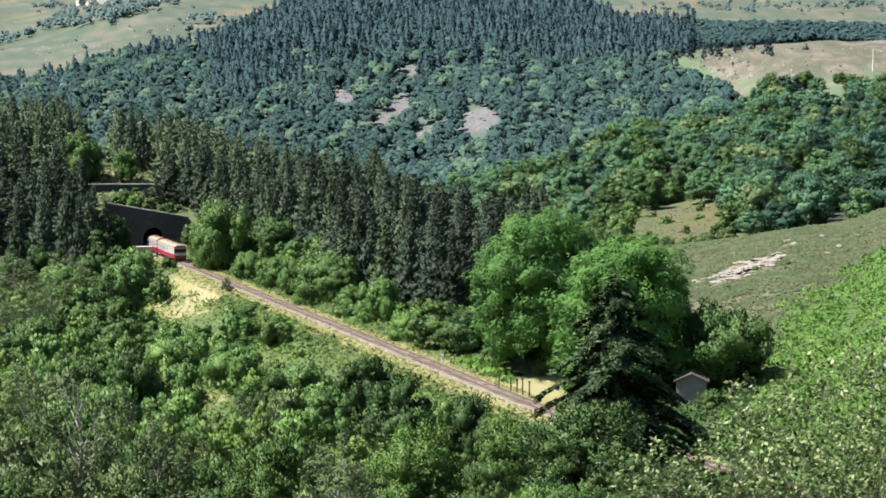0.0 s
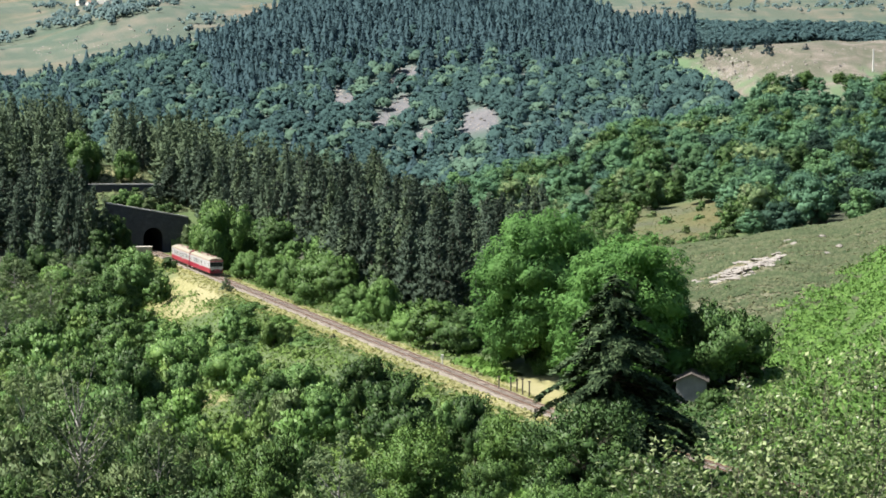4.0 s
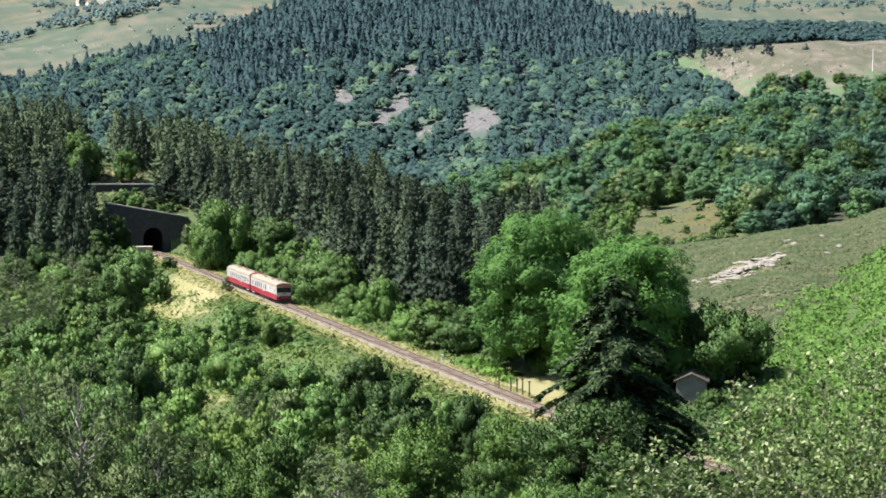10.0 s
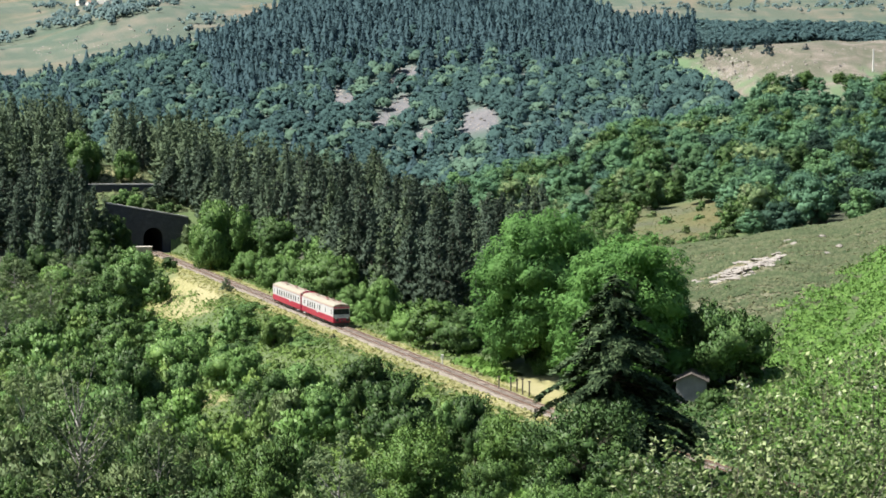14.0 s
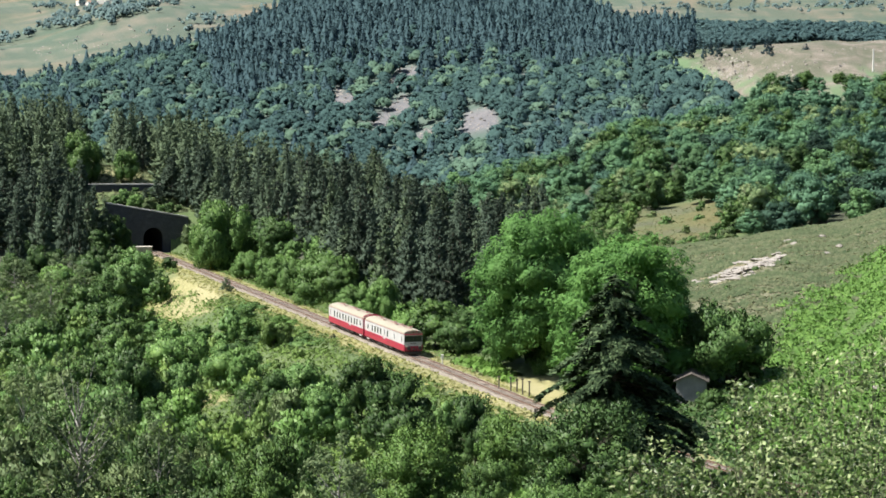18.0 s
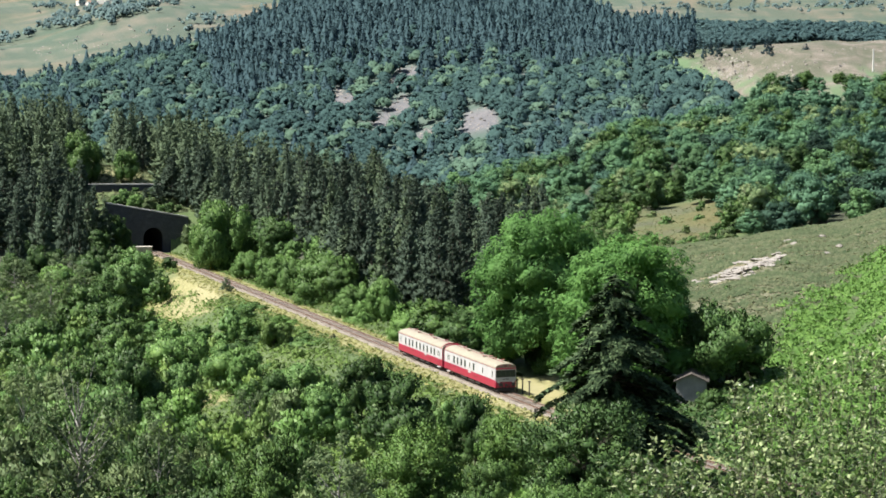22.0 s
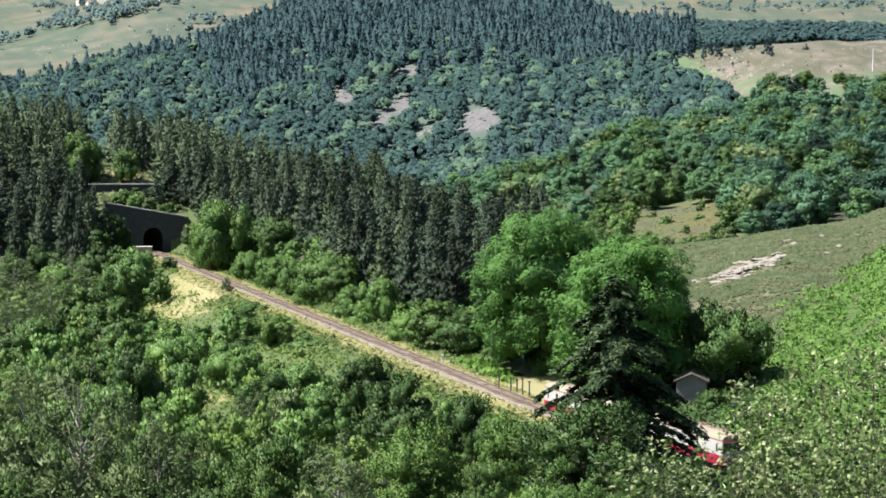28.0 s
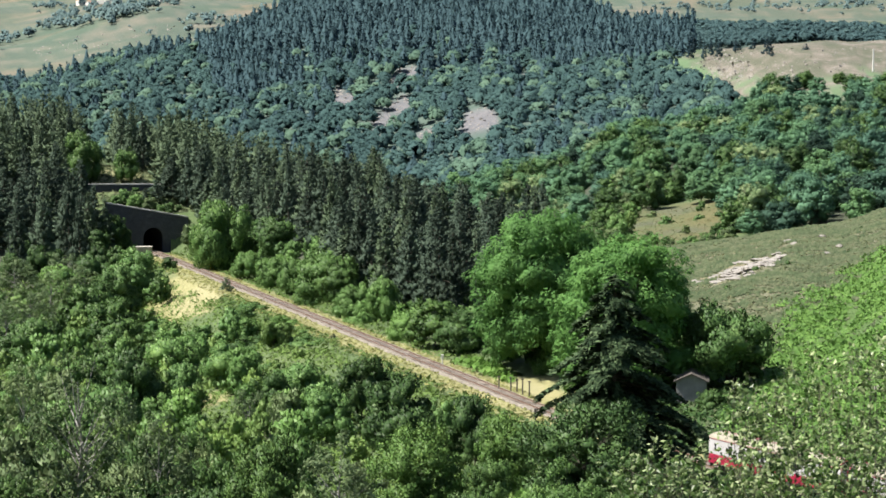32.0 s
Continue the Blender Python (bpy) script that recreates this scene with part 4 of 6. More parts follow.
def broadleaf(name, seed, height, width, n, leaf, mat, bark, label, category="tree", base=0.12, lobes=40, tri=True, airy=0.0, aspect=0.6, drop=0.42, loose=0.34, dome=0.3, hang=0.0, upright=1.0):
    """A broad-leaved tree: trunk with limbs, a crown of leaf clumps on many uneven lobes."""
    rng = np.random.default_rng(seed)
    t = thing(name, label, category)
    low = height * base
    mid_z, half_z = (height + low) / 2, (height - low) / 2
    mains = max(9, lobes // 2)
    d = ball(rng, mains)
    d[:, 2] = np.abs(d[:, 2]) * (0.7 + drop) - drop + rng.uniform(-0.15, 0.15, mains)
    d /= np.linalg.norm(d, axis=1, keepdims=True)
    k = rng.uniform(0.5 + 0.25 * dome, 1.04, mains)[:, None]
    k[:3] *= 1.12
    r = width * rng.uniform(0.10, 0.20, mains)
    C = d * k * np.array([width / 2, width / 2, half_z]) + np.array([0, 0, mid_z])
    C[:, :2] -= d[:, :2] * r[:, None] * 0.7
    C[:, 2] = np.clip(C[:, 2], low + r * 0.5, height - r * 0.8)
    per = 9                                                       # small clumps on each main one
    own = np.repeat(np.arange(mains), per)
    g = ball(rng, len(own)) + d[own] * 0.5 + np.array([0, 0, 0.25])
    g /= np.linalg.norm(g, axis=1, keepdims=True)
    S = C[own] + g * (r[own] * rng.uniform(0.5, 1.15, len(own)))[:, None]
    rs = r[own] * rng.uniform(0.26, 0.62, len(own))
    core_r = r * (0.74 - 0.58 * min(airy, 1.0)) * (0.5 if airy > 1 else 1.0)
    p = rs ** 2
    idx = rng.choice(len(S), 2 * n, p=p / p.sum())
    e = unit(ball(rng, 2 * n) + g[idx] * 0.55)
    pos = S[idx] + e * (rs[idx] * rng.uniform(0.72 - 0.4 * min(airy, 1.0), 1.06, 2 * n))[:, None] * np.array([1, 1, 0.85 * upright])
    over = rng.random(2 * n) < 0.3                                # leaves that clothe the dense inside
    mo = own[idx]
    e[over] = unit(ball(rng, int(over.sum())) + d[mo[over]] * 0.4)
    pos[over] = C[mo[over]] + e[over] * (core_r[mo[over]] * rng.uniform(0.92, 1.3, int(over.sum())))[:, None]
    deep = np.zeros(2 * n, bool)
    for q in range(mains):                                        # leaves that the dense inside would swallow
        deep |= np.linalg.norm(pos - C[q], axis=1) < core_r[q] * 0.9
    keep = np.flatnonzero(~deep)[:n]
    pos, e, idx = pos[keep], e[keep], idx[keep]
    out = unit(e + d[own][idx] * 0.35 + np.array([0, 0, 0.15]))
    lobes = mains
    inner = 0 if airy > 1 else 16                                 # the shaded middle of the crown
    mid = ball(rng, inner) * (rng.random((inner, 1)) ** 0.5) * np.array([width * 0.24, width * 0.24, half_z * 0.55]) + np.array([0, 0, mid_z])
    mid_r = rng.uniform(0.07, 0.13, inner) * width * (1 - 0.7 * min(airy, 1.0))
    if inner:
        i2 = rng.integers(inner, size=n // 7)
        e2 = ball(rng, n // 7)
        pos = np.concatenate([pos, mid[i2] + e2 * (mid_r[i2] * rng.uniform(0.9, 1.3, n // 7))[:, None]])
        e, out = np.concatenate([e, e2]), np.concatenate([out, e2])
    axis = unit(e * 0.7 + np.array([0, 0, -hang])) if hang else unit(e * 0.5 + np.array([0, 0, 0.8])) if upright > 1 else None
    lv, lf = leaves(rng, pos, out, np.full(len(pos), leaf), aspect, loose, tri=tri, axis=axis)
    spray = (lv, lf, np.repeat(out, 3 if tri else 4, axis=0))
    core = knots(rng, np.concatenate([C, mid]), np.concatenate([core_r, mid_r]), 0.9, jitter=0.35)
    t["h"], t["w"] = extents(lv)
    part("crown", crown_mesh("crown", mat, core, spray), None, t)
    th = height * 0.018
    lean = rng.normal(0, 0.012, (3, 2)) * height
    seg = [((0, 0, -0.8), (lean[0, 0], lean[0, 1], height * 0.3), th, th * 0.75), ((lean[0, 0], lean[0, 1], height * 0.3), (lean[1, 0], lean[1, 1], height * 0.52), th * 0.75, th * 0.5), ((lean[1, 0], lean[1, 1], height * 0.52), (lean[2, 0], lean[2, 1], height * 0.82), th * 0.5, th * 0.2)]
    for q in range(lobes):
        z0 = max(height * max(0.12, base), min(C[q, 2] * 0.72, height * 0.7))
        bend = C[q] * np.array([0.45, 0.45, 0]) + np.array([0, 0, z0 + (C[q, 2] - z0) * 0.35])
        seg += [((0, 0, z0), bend, th * 0.3, th * 0.18), (bend, C[q], th * 0.18, th * 0.06)]
    v, f = tubes(seg, 6 if not tri else 4)
    part("trunk", mesh_np("trunk", v, f, bark, True), None, t)
    return t


def pine(name, seed, height, width, whorl, n, leaf, mat, label, bare=0.10, puffs=2, loose=0.3):
    """A pine: tiers of boughs that carry flat puffs of needles, thinning towards a ragged top."""
    rng = np.random.default_rng(seed)
    t = thing(name, label, "tree")
    C, R, D, seg = [], [], [], [((0, 0, -0.8), (0, 0, height * 0.97), height * 0.012, height * 0.002)]
    z = height * bare
    while z < height * 0.95:
        f = (z / height - bare) / (1 - bare)
        reach = width * 0.5 * (1 - f) ** 1.15 * min(1, 0.85 + f * 1.5)
        for a in rng.uniform(0, 6.283) + np.arange(4) * 1.571 + rng.uniform(-0.4, 0.4, 4):
            if f < 0.25 and rng.random() < 0.2:
                continue
            L = reach * rng.uniform(0.62, 1.12) + 0.1
            dz = rng.uniform(-0.4, 0.4) * whorl
            u = np.array([math.cos(a), math.sin(a), 0.0])
            tip = u * L + np.array([0, 0, z + dz + L * rng.uniform(0.05, 0.45)])
            seg.append(((0, 0, z + dz - L * 0.12), tuple(tip), 0.05, 0.015))
            for q in np.linspace(1.0, 0.52, puffs):
                c = tip * q + np.array([0, 0, (1 - q) * (z + dz - L * 0.1)]) + rng.normal(0, 0.05, 3) * width
                C.append(c)
                R.append(width * (0.024 + 0.10 * (1 - f)) * rng.uniform(0.7, 1.3))
                D.append(u)
        z += whorl * (1.05 - 0.3 * f)
    C.append(np.array([0, 0, height * 0.95]))
    R.append(width * 0.025)
    D.append(np.array([0, 0, 1.0]))
    C, R, D = np.array(C), np.array(R), np.array(D)
    idx = rng.choice(len(C), n, p=R ** 2 / (R ** 2).sum())
    e = unit(ball(rng, n) + D[idx] * 0.5 + np.array([0, 0, 0.25]))
    pos = C[idx] + e * (R[idx] * rng.uniform(0.7, 1.2, n))[:, None] * np.array([1.0, 1.0, 0.72])
    out = unit(e + D[idx] * 0.3 + np.array([0, 0, 0.25]))
    axis = D[idx] * 0.6 + e * 0.5 + np.array([0, 0, 0.8])
    lv, lf = leaves(rng, pos, out, np.full(n, leaf), 0.36, loose, tri=True, axis=axis)
    spray = (lv, lf, np.repeat(out, 3, axis=0))
    part("crown", crown_mesh("crown", mat, knots(rng, C, R * 0.85, 0.72, (OCT_V, OCT_F)), spray), None, t)
    v, fc = tubes(seg, 4)
    part("trunk", mesh_np("trunk", v, fc, BARK, True), None, t)
    t["h"], t["w"] = extents(lv)
    return t


def conifer(name, seed, height, width, n, leaf, mat, label, bare=0.12, droop=0.15, ragged=0.3, whorl=0.55, power=0.9, tri=True, slim=0.5, loose=0.42, skirt=0.6):
    """A fir or spruce: straight trunk, whorls of drooping boughs hung with needle sprays."""
    rng = np.random.default_rng(seed)
    t = thing(name, label, "tree")
    seg = [((0, 0, -0.8), (0, 0, height * 0.97), height * 0.014, height * 0.002)]
    branches = []
    z = height * bare
    while z < height * 0.98:
        f = (z / height - bare) / (1 - bare)
        reach = width * 0.5 * (1 - f) ** power * min(1, skirt + f * 2.5)
        for k in range(rng.integers(4, 7)):
            r = max(height * 0.012, reach * rng.uniform(1 - ragged * 1.6, 1 + ragged * 0.5))
            branches.append((z + rng.uniform(-0.5, 0.5) * whorl, rng.uniform(0, 6.283), r))
        z += whorl * (1 - 0.35 * f)
    w = np.array([b[2] ** 1.4 for b in branches])
    idx = rng.choice(len(branches), n, p=w / w.sum())
    B = np.array(branches)[idx]
    q = 0.2 + 0.85 * rng.random(n) ** 0.7
    r = B[:, 2] * q
    side = rng.normal(0, 0.13, n) * B[:, 2] * (1.15 - 0.7 * q)
    hang = np.abs(rng.normal(0, 0.10, n)) * (0.4 + B[:, 2] * 0.22)
    ca, sa_ = np.cos(B[:, 1]), np.sin(B[:, 1])
    pos = np.stack([ca * r - sa_ * side, sa_ * r + ca * side, B[:, 0] + B[:, 2] * (0.10 * np.sin(q * 2.6) - droop * q * q) - hang], 1)
    out = np.stack([ca * 0.85, sa_ * 0.85, np.full(n, 0.55)], 1)
    axis = np.stack([ca, sa_, np.full(n, -0.35)], 1) + rng.normal(0, 0.35, (n, 3))
    cv, f = leaves(rng, pos, out, np.full(n, leaf), slim, loose, tri=tri, axis=axis)
    soft_n = np.repeat(unit(out + rng.normal(0, 0.3, (n, 3))), 3, axis=0)
    part("crown", mesh_np("crown", cv, f, mat, True, soft_n), None, t)
    for b in branches[::2]:
        seg.append(((0, 0, b[0]), (math.cos(b[1]) * b[2] * 0.85, math.sin(b[1]) * b[2] * 0.85, b[0] - droop * b[2] * 0.6), 0.03 + b[2] * 0.01, 0.012))
    v, f = tubes(seg, 4)
    part("trunk", mesh_np("trunk", v, f, BARK, True), None, t)
    t["h"], t["w"] = extents(cv)
    return t


USED = set()


def plant(proto, x, y, h, w, rng, label="", group=""):
    """Sets a tree of height h and crown width w on the ground."""
    sink = min(max(0.0, 0.8 * w - h), 2.2)                 # branches that start below the brow of the ground
    h += sink
    m = pose(x, y, gz(x, y) - 0.05 - sink, 0, 0, rng.uniform(0, 360)) @ Matrix.Diagonal((w / proto["w"], w / proto["w"], h / proto["h"], 1))
    if proto.name not in USED:
        USED.add(proto.name)
        proto.matrix_basis = m
        ob = proto
    else:
        k = proto.scale
        ob = copy_thing(proto, m @ Matrix.Diagonal((1 / k.x, 1 / k.y, 1 / k.z, 1)))
    return tagged(ob, label, "", group)


def stand_tree(proto, u, v, wide, y, rng, label="", group=""):
    for _ in range(12):                                    # keeps the crown off the line
        off = (u - 784) / 3600 * y - float(track_x(y))
        need = 0.42 * wide / 3600 * y + 3.0
        if abs(off) >= need or tunnel_depth((u - 784) / 3600 * y, y) > 0:
            break
        y += 4 if off > 0 else -4
    x, top = sight(u, v, y)
    w = wide / 3600 * y
    slim = "pine" in proto.name or "fir" in proto.name or "spruce" in proto.name or "locust" in proto.name
    h = min(max(1.0, top - gz(x, y)), w * (3.2 if slim else 2.3 if "birch" in proto.name else 1.25))
    return plant(proto, x, y, h, w, rng, label, group)


# ---- planting ----
TR = np.random.default_rng(21)


def pick(protos):
    return protos[int(TR.integers(len(protos)))]


def scatter(count, u0, u1, y0, y1, gap, rule=None, tries=30):
    """Plan positions within a stretch of bearings and distances, no closer than gap."""
    got, grid = [], {}
    for _ in range(count * tries):
        y = math.sqrt(TR.uniform(y0 * y0, y1 * y1))
        u = TR.uniform(u0, u1)
        x = (u - 784) / 3600 * y
        if rule and not rule(x, y, u):
            continue
        k = (int(x // gap), int(y // gap))
        if any(math.hypot(x - a, y - b) < gap for i in (-1, 0, 1) for j in (-1, 0, 1) for a, b in grid.get((k[0] + i, k[1] + j), ())):
            continue
        grid.setdefault(k, []).append((x, y))
        got.append((x, y, u))
        if len(got) >= count:
            break
    return got


def off_track(x, y):
    return x - float(track_x(y))


def clear_of(x, y, spots, d):
    return all(math.hypot(x - a, y - b) > d for a, b in spots)


def crown_of(p):
    return [o for o in p.children if o.name.startswith("crown")][0].data


def joined(name, crowns, places, label, category):
    """Many far trees as one mass of foliage. crowns: (vertices, faces, normals, height, width, material); places: (x, y, height, width)."""
    vs, fs, ns, base = [], [], [], 0
    for k, (v, f, nr, h0, w0, mat) in enumerate(crowns):
        mine = places[k::len(crowns)]
        if not len(mine):
            continue
        P = np.array([(a[0], a[1]) for a in mine])
        Z = ground_z(P[:, 0], P[:, 1]) - 0.1
        for (x, y, h, w), z in zip(mine, Z):
            a = TR.uniform(0, 6.283)
            c, s = math.cos(a), math.sin(a)
            q, up = w / w0, h / h0
            vs.append(np.column_stack([(v[:, 0] * c - v[:, 1] * s) * q + x, (v[:, 0] * s + v[:, 1] * c) * q + y, v[:, 2] * up + z]))
            ns.append(np.column_stack([nr[:, 0] * c - nr[:, 1] * s, nr[:, 0] * s + nr[:, 1] * c, nr[:, 2]]))
            fs.append(f + base)
            base += len(v)
    return tagged(new(name, mesh_np(name, np.concatenate(vs), np.concatenate(fs), crowns[0][5], True, np.concatenate(ns))), label, category, kind="stuff")


def loose_crowns(make, seeds, *args, **kw):
    """Crown arrays alone, from trees that are built and taken apart again."""
    out = []
    for s in seeds:
        t = make("sapling", s, *args, **kw)
        me = crown_of(t)
        v, nr = np.empty(len(me.vertices) * 3, np.float32), np.empty(len(me.vertices) * 3, np.float32)
        f = np.empty(len(me.loops), np.int32)
        me.vertices.foreach_get("co", v)
        me.attributes["custom_normal"].data.foreach_get("vector", nr)
        me.loops.foreach_get("vertex_index", f)
        out.append((v.reshape(-1, 3), f.reshape(-1, 3), nr.reshape(-1, 3), t["h"], t["w"], me.materials[0]))
        for o in list(t.children):
            d = o.data
            bpy.data.objects.remove(o)
            bpy.data.meshes.remove(d)
        bpy.data.objects.remove(t)
    return out


def far_firs(seeds, mat):
    """Slim far firs: star-shaped tiers round a leader, with stray sprays."""
    out = []
    for sd in seeds:
        rng = np.random.default_rng(sd)
        V, F, N = [], [], []
        tiers = 6
        for k in range(tiers):
            f = k / tiers
            rad = (1 - f) ** 0.7 * (0.85 if k == 0 else 1.0)
            a = np.linspace(0, 6.283, 10, endpoint=False) + rng.uniform(0, 6)
            rr = np.where(np.arange(10) % 2, 0.62, 1.0) * rad * rng.uniform(0.6, 1.25, 10)
            z0 = f * 0.96 + rng.uniform(-0.02, 0.02)
            ring = np.stack([np.cos(a) * rr, np.sin(a) * rr, z0 + rng.uniform(-0.03, 0.03, 10)], 1)
            b = sum(len(q) for q in V)
            V.append(np.concatenate([ring, [[0, 0, min(1.0, z0 + 0.34)]]]))
            N.append(unit(np.concatenate([ring * [0.7, 0.7, 0] / max(rad, 0.1) + [0, 0, 0.75], [[0, 0, 1]]])))
            F.append(np.array([(b + i, b + (i + 1) % 10, b + 10) for i in range(10)]))
        n = 40
        f = rng.random(n) ** 1.3 * 0.95
        a = rng.uniform(0, 6.283, n)
        rr = (1 - f) ** 0.7 * rng.uniform(0.6, 1.05, n)
        D = np.stack([np.cos(a), np.sin(a), np.full(n, 0.3)], 1)
        lv, lf = leaves(rng, np.stack([np.cos(a) * rr, np.sin(a) * rr, f + 0.05], 1), D, np.full(n, 0.17), 0.5, 0.2, tri=True, axis=D * [1, 1, -0.4])
        b = sum(len(q) for q in V)
        V.append(lv)
        F.append(lf + b)
        N.append(np.repeat(unit(D * [0.7, 0.7, 2.2]), 3, axis=0))
        out.append((np.concatenate(V), np.concatenate(F), np.concatenate(N), 1.0, 2.0, mat))
    return out


def far_rounds(seeds, lumps, n, leaf, mat):
    """Far broad-leaved crowns: lumps in a dome with sprays over them. Height and width 1 and 1."""
    out = []
    for sd in seeds:
        rng = np.random.default_rng(sd)
        d = ball(rng, lumps)
        d[:, 2] = np.abs(d[:, 2]) * 1.1 - 0.1
        r = rng.uniform(0.12, 0.23, lumps)
        C = d * (0.5 - r * 0.8)[:, None] * np.array([1, 1, 1.1]) + np.array([0, 0, 0.42])
        core = knots(rng, C, r, 0.95, (OCT_V, OCT_F), 0.2)
        i = rng.integers(lumps, size=n)
        e = unit(ball(rng, n) + d[i] * 0.6 + [0, 0, 0.2])
        lv, lf = leaves(rng, C[i] + e * (r[i] * rng.uniform(0.95, 1.15, n))[:, None], e, np.full(n, leaf), 0.7, 0.25, tri=True)
        soft = unit(core[2] * 0.8 + np.repeat(d, len(OCT_V), axis=0) * 0.6 + [0, 0, 0.75])
        V, F, N = np.concatenate([core[0], lv]), np.concatenate([core[1], lf + len(core[0])]), np.concatenate([soft, np.repeat(e, 3, axis=0)])
        out.append((V, F, N, 1.0, 1.0, mat))
    return out


MID = [broadleaf("broadleaf_tree", 100 + k, 9.0, 8.5, 10000, 0.15, LEAF_MID, BARK, "mid-green broad-leaved tree with a dense rounded crown on the slope", base=0.0, lobes=66, drop=0.9, upright=1.45, dome=0.8) for k in range(3)]
DEEP = [broadleaf("broadleaf_tree", 126 + k, 9.0, 9.5, 12000, 0.135, LEAF_DEEP, BARK, "deep green rounded tree with a dense crown", base=0.0, lobes=80, drop=0.9, upright=1.3, dome=0.8) for k in (1, 3)]
DARK = [broadleaf("broadleaf_tree", 110 + k, 9.0, 8.5, 10000, 0.15, LEAF_DARK, BARK, "dark green broad-leaved tree with a dense crown below the railway", base=0.0, lobes=66, drop=0.9, upright=1.45, dome=0.8) for k in range(3)]
LIGHT = [broadleaf("leafy_bush", 120 + k, 8.0, 10.0, 11000, 0.15, LEAF_LIGHT, BARK, "light green leafy bush beside the railway line", "bush", base=0.0, lobes=66, drop=0.9, upright=1.45, dome=0.9) for k in range(3)]
GREY = [broadleaf("birch_tree", 130 + k, 10.0, 7.0, 6500, 0.10, LEAF_GREY, BARK_PALE, "airy grey-green birch with pale thin trunk and small leaves", lobes=50, base=0.02, airy=1.3, drop=0.6) for k in range(2)]

NEAR_TREES = [broadleaf("near_tree", 250 + k, 9.0, 8.5, 25000, 0.105, m, BARK, "%s broad-leaved tree with fine foliage on the near slope" % n_, base=0.0, lobes=66, drop=0.9, upright=1.45, dome=0.7, airy=0.6, loose=0.6, aspect=0.5) for k, (m, n_) in enumerate(((LEAF_DEEP, "dense deep green"), (LEAF_DARK, "dense dark green"), (LEAF_DARK, "dark green"), (LEAF_DEEP, "full deep green")))]

# trees and bushes that stand out: bearing, height of the top, width, distance
SPOTS = []
for protos, rows in (
    (LIGHT, [(440, 445, 60, 405), (575, 443, 120, 372), (520, 458, 70, 388), (680, 490, 66, 340), (625, 505, 80, 345), (655, 530, 100, 326), (480, 455, 60, 398), (720, 552, 70, 312), (555, 500, 60, 370)]),
    # (1208, 818) and (1278, 842) are added, dark in place of shade on the track
    (DARK, [(492, 385, 90, 428), (770, 530, 110, 306), (455, 590, 110, 330), (640, 632, 115, 246), (705, 668, 145, 214), (840, 680, 105, 210), (600, 470, 80, 368), (200, 530, 110, 360), (160, 452, 100, 428), (165, 500, 110, 388), (150, 505, 100, 375), (480, 775, 190, 105), (350, 730, 170, 118), (20, 800, 120, 80), (50, 735, 150, 92), (470, 660, 100, 262), (240, 600, 110, 255), (1040, 716, 265, 178), (815, 550, 90, 298), (1000, 815, 170, 140), (850, 800, 150, 126), (1120, 805, 140, 165), (1208, 818, 120, 152), (1278, 842, 120, 150), (1375, 862, 130, 148), (1480, 866, 140, 146)]),
    (MID, [(240, 442, 105, 425), (200, 470, 90, 408), (110, 470, 100, 412), (320, 575, 120, 318), (415, 605, 110, 302), (500, 562, 80, 340), (440, 535, 80, 362), (555, 600, 90, 316), (530, 640, 120, 275), (740, 758, 180, 166), (895, 730, 115, 188), (865, 768, 100, 164), (60, 560, 110, 325), (318, 640, 90, 268), (690, 655, 80, 250), (580, 680, 110, 228), (780, 690, 60, 228)]),
    (GREY, [(90, 480, 80, 378), (25, 455, 90, 410), (110, 448, 80, 418), (55, 500, 100, 362), (150, 470, 70, 400), (10, 530, 90, 335), (600, 760, 150, 138), (280, 735, 150, 112), (40, 640, 100, 155), (440, 690, 90, 215)]),
):
    for u, v, w, y in rows:
        use = protos if y > 200 or protos is GREY else NEAR_TREES[2:] if protos is DARK else NEAR_TREES[:2]
        ob = stand_tree(pick(use), u, v, w, y, TR)
        SPOTS.append(ob.matrix_basis.translation.xy)

portal_bush = broadleaf("leafy_bush", 126, 9.5, 13.0, 15000, 0.16, LEAF_DEEP, BARK, "large deep green bush with a rounded crown beside the tunnel portal", "bush", base=0.0, lobes=80, drop=0.9, upright=1.3, dome=0.95)
portal_x = (388 - 784) / 3600 * 446
plant(portal_bush, portal_x, 446, sight(388, 356, 446)[1] - gz(portal_x, 446), 15.5, TR)
SPOTS.append(Vector((portal_x, 446)))
tall_birch = broadleaf("birch_tree", 139, 11.0, 6.4, 6500, 0.066, LEAF_GREY, BARK_PALE, "tall airy birch with a pale grey forked trunk and grey-green leaves", lobes=60, base=0.3, airy=1.3, drop=0.6, loose=0.8, aspect=0.5)
stand_tree(tall_birch, 138, 604, 205, 93, TR)
# added dark bushes: their leaf colour stands in for shade by the hut
for u, v, w, y in ((1262, 690, 60, 238), (1170, 755, 80, 224)):
    stand_tree(pick(DARK), u, v, w, y, TR, "dark green bush added for shade beside the hut")

# low dark growth, added: hides the rails beyond the spruce, stands in for shade
for y in np.arange(183.0, 219.0, 1.3):
    plant(pick(DARK), float(track_x(y)) - TR.uniform(3.1, 4.2), y, TR.uniform(0.9, 1.25), TR.uniform(2.0, 2.8), TR, "low dark green bush added for shade close beside the track", "low bushes beside the track")

# scrub that fills the slope below the line
EDGE_U = [-60, 150, 285, 296, 388, 400, 450, 500, 550, 600, 650, 700, 760, 800, 830, 880, 950, 1010]
EDGE_V = [500, 475, 480, 568, 566, 518, 540, 562, 596, 632, 648, 675, 722, 728, 700, 735, 758, 752]


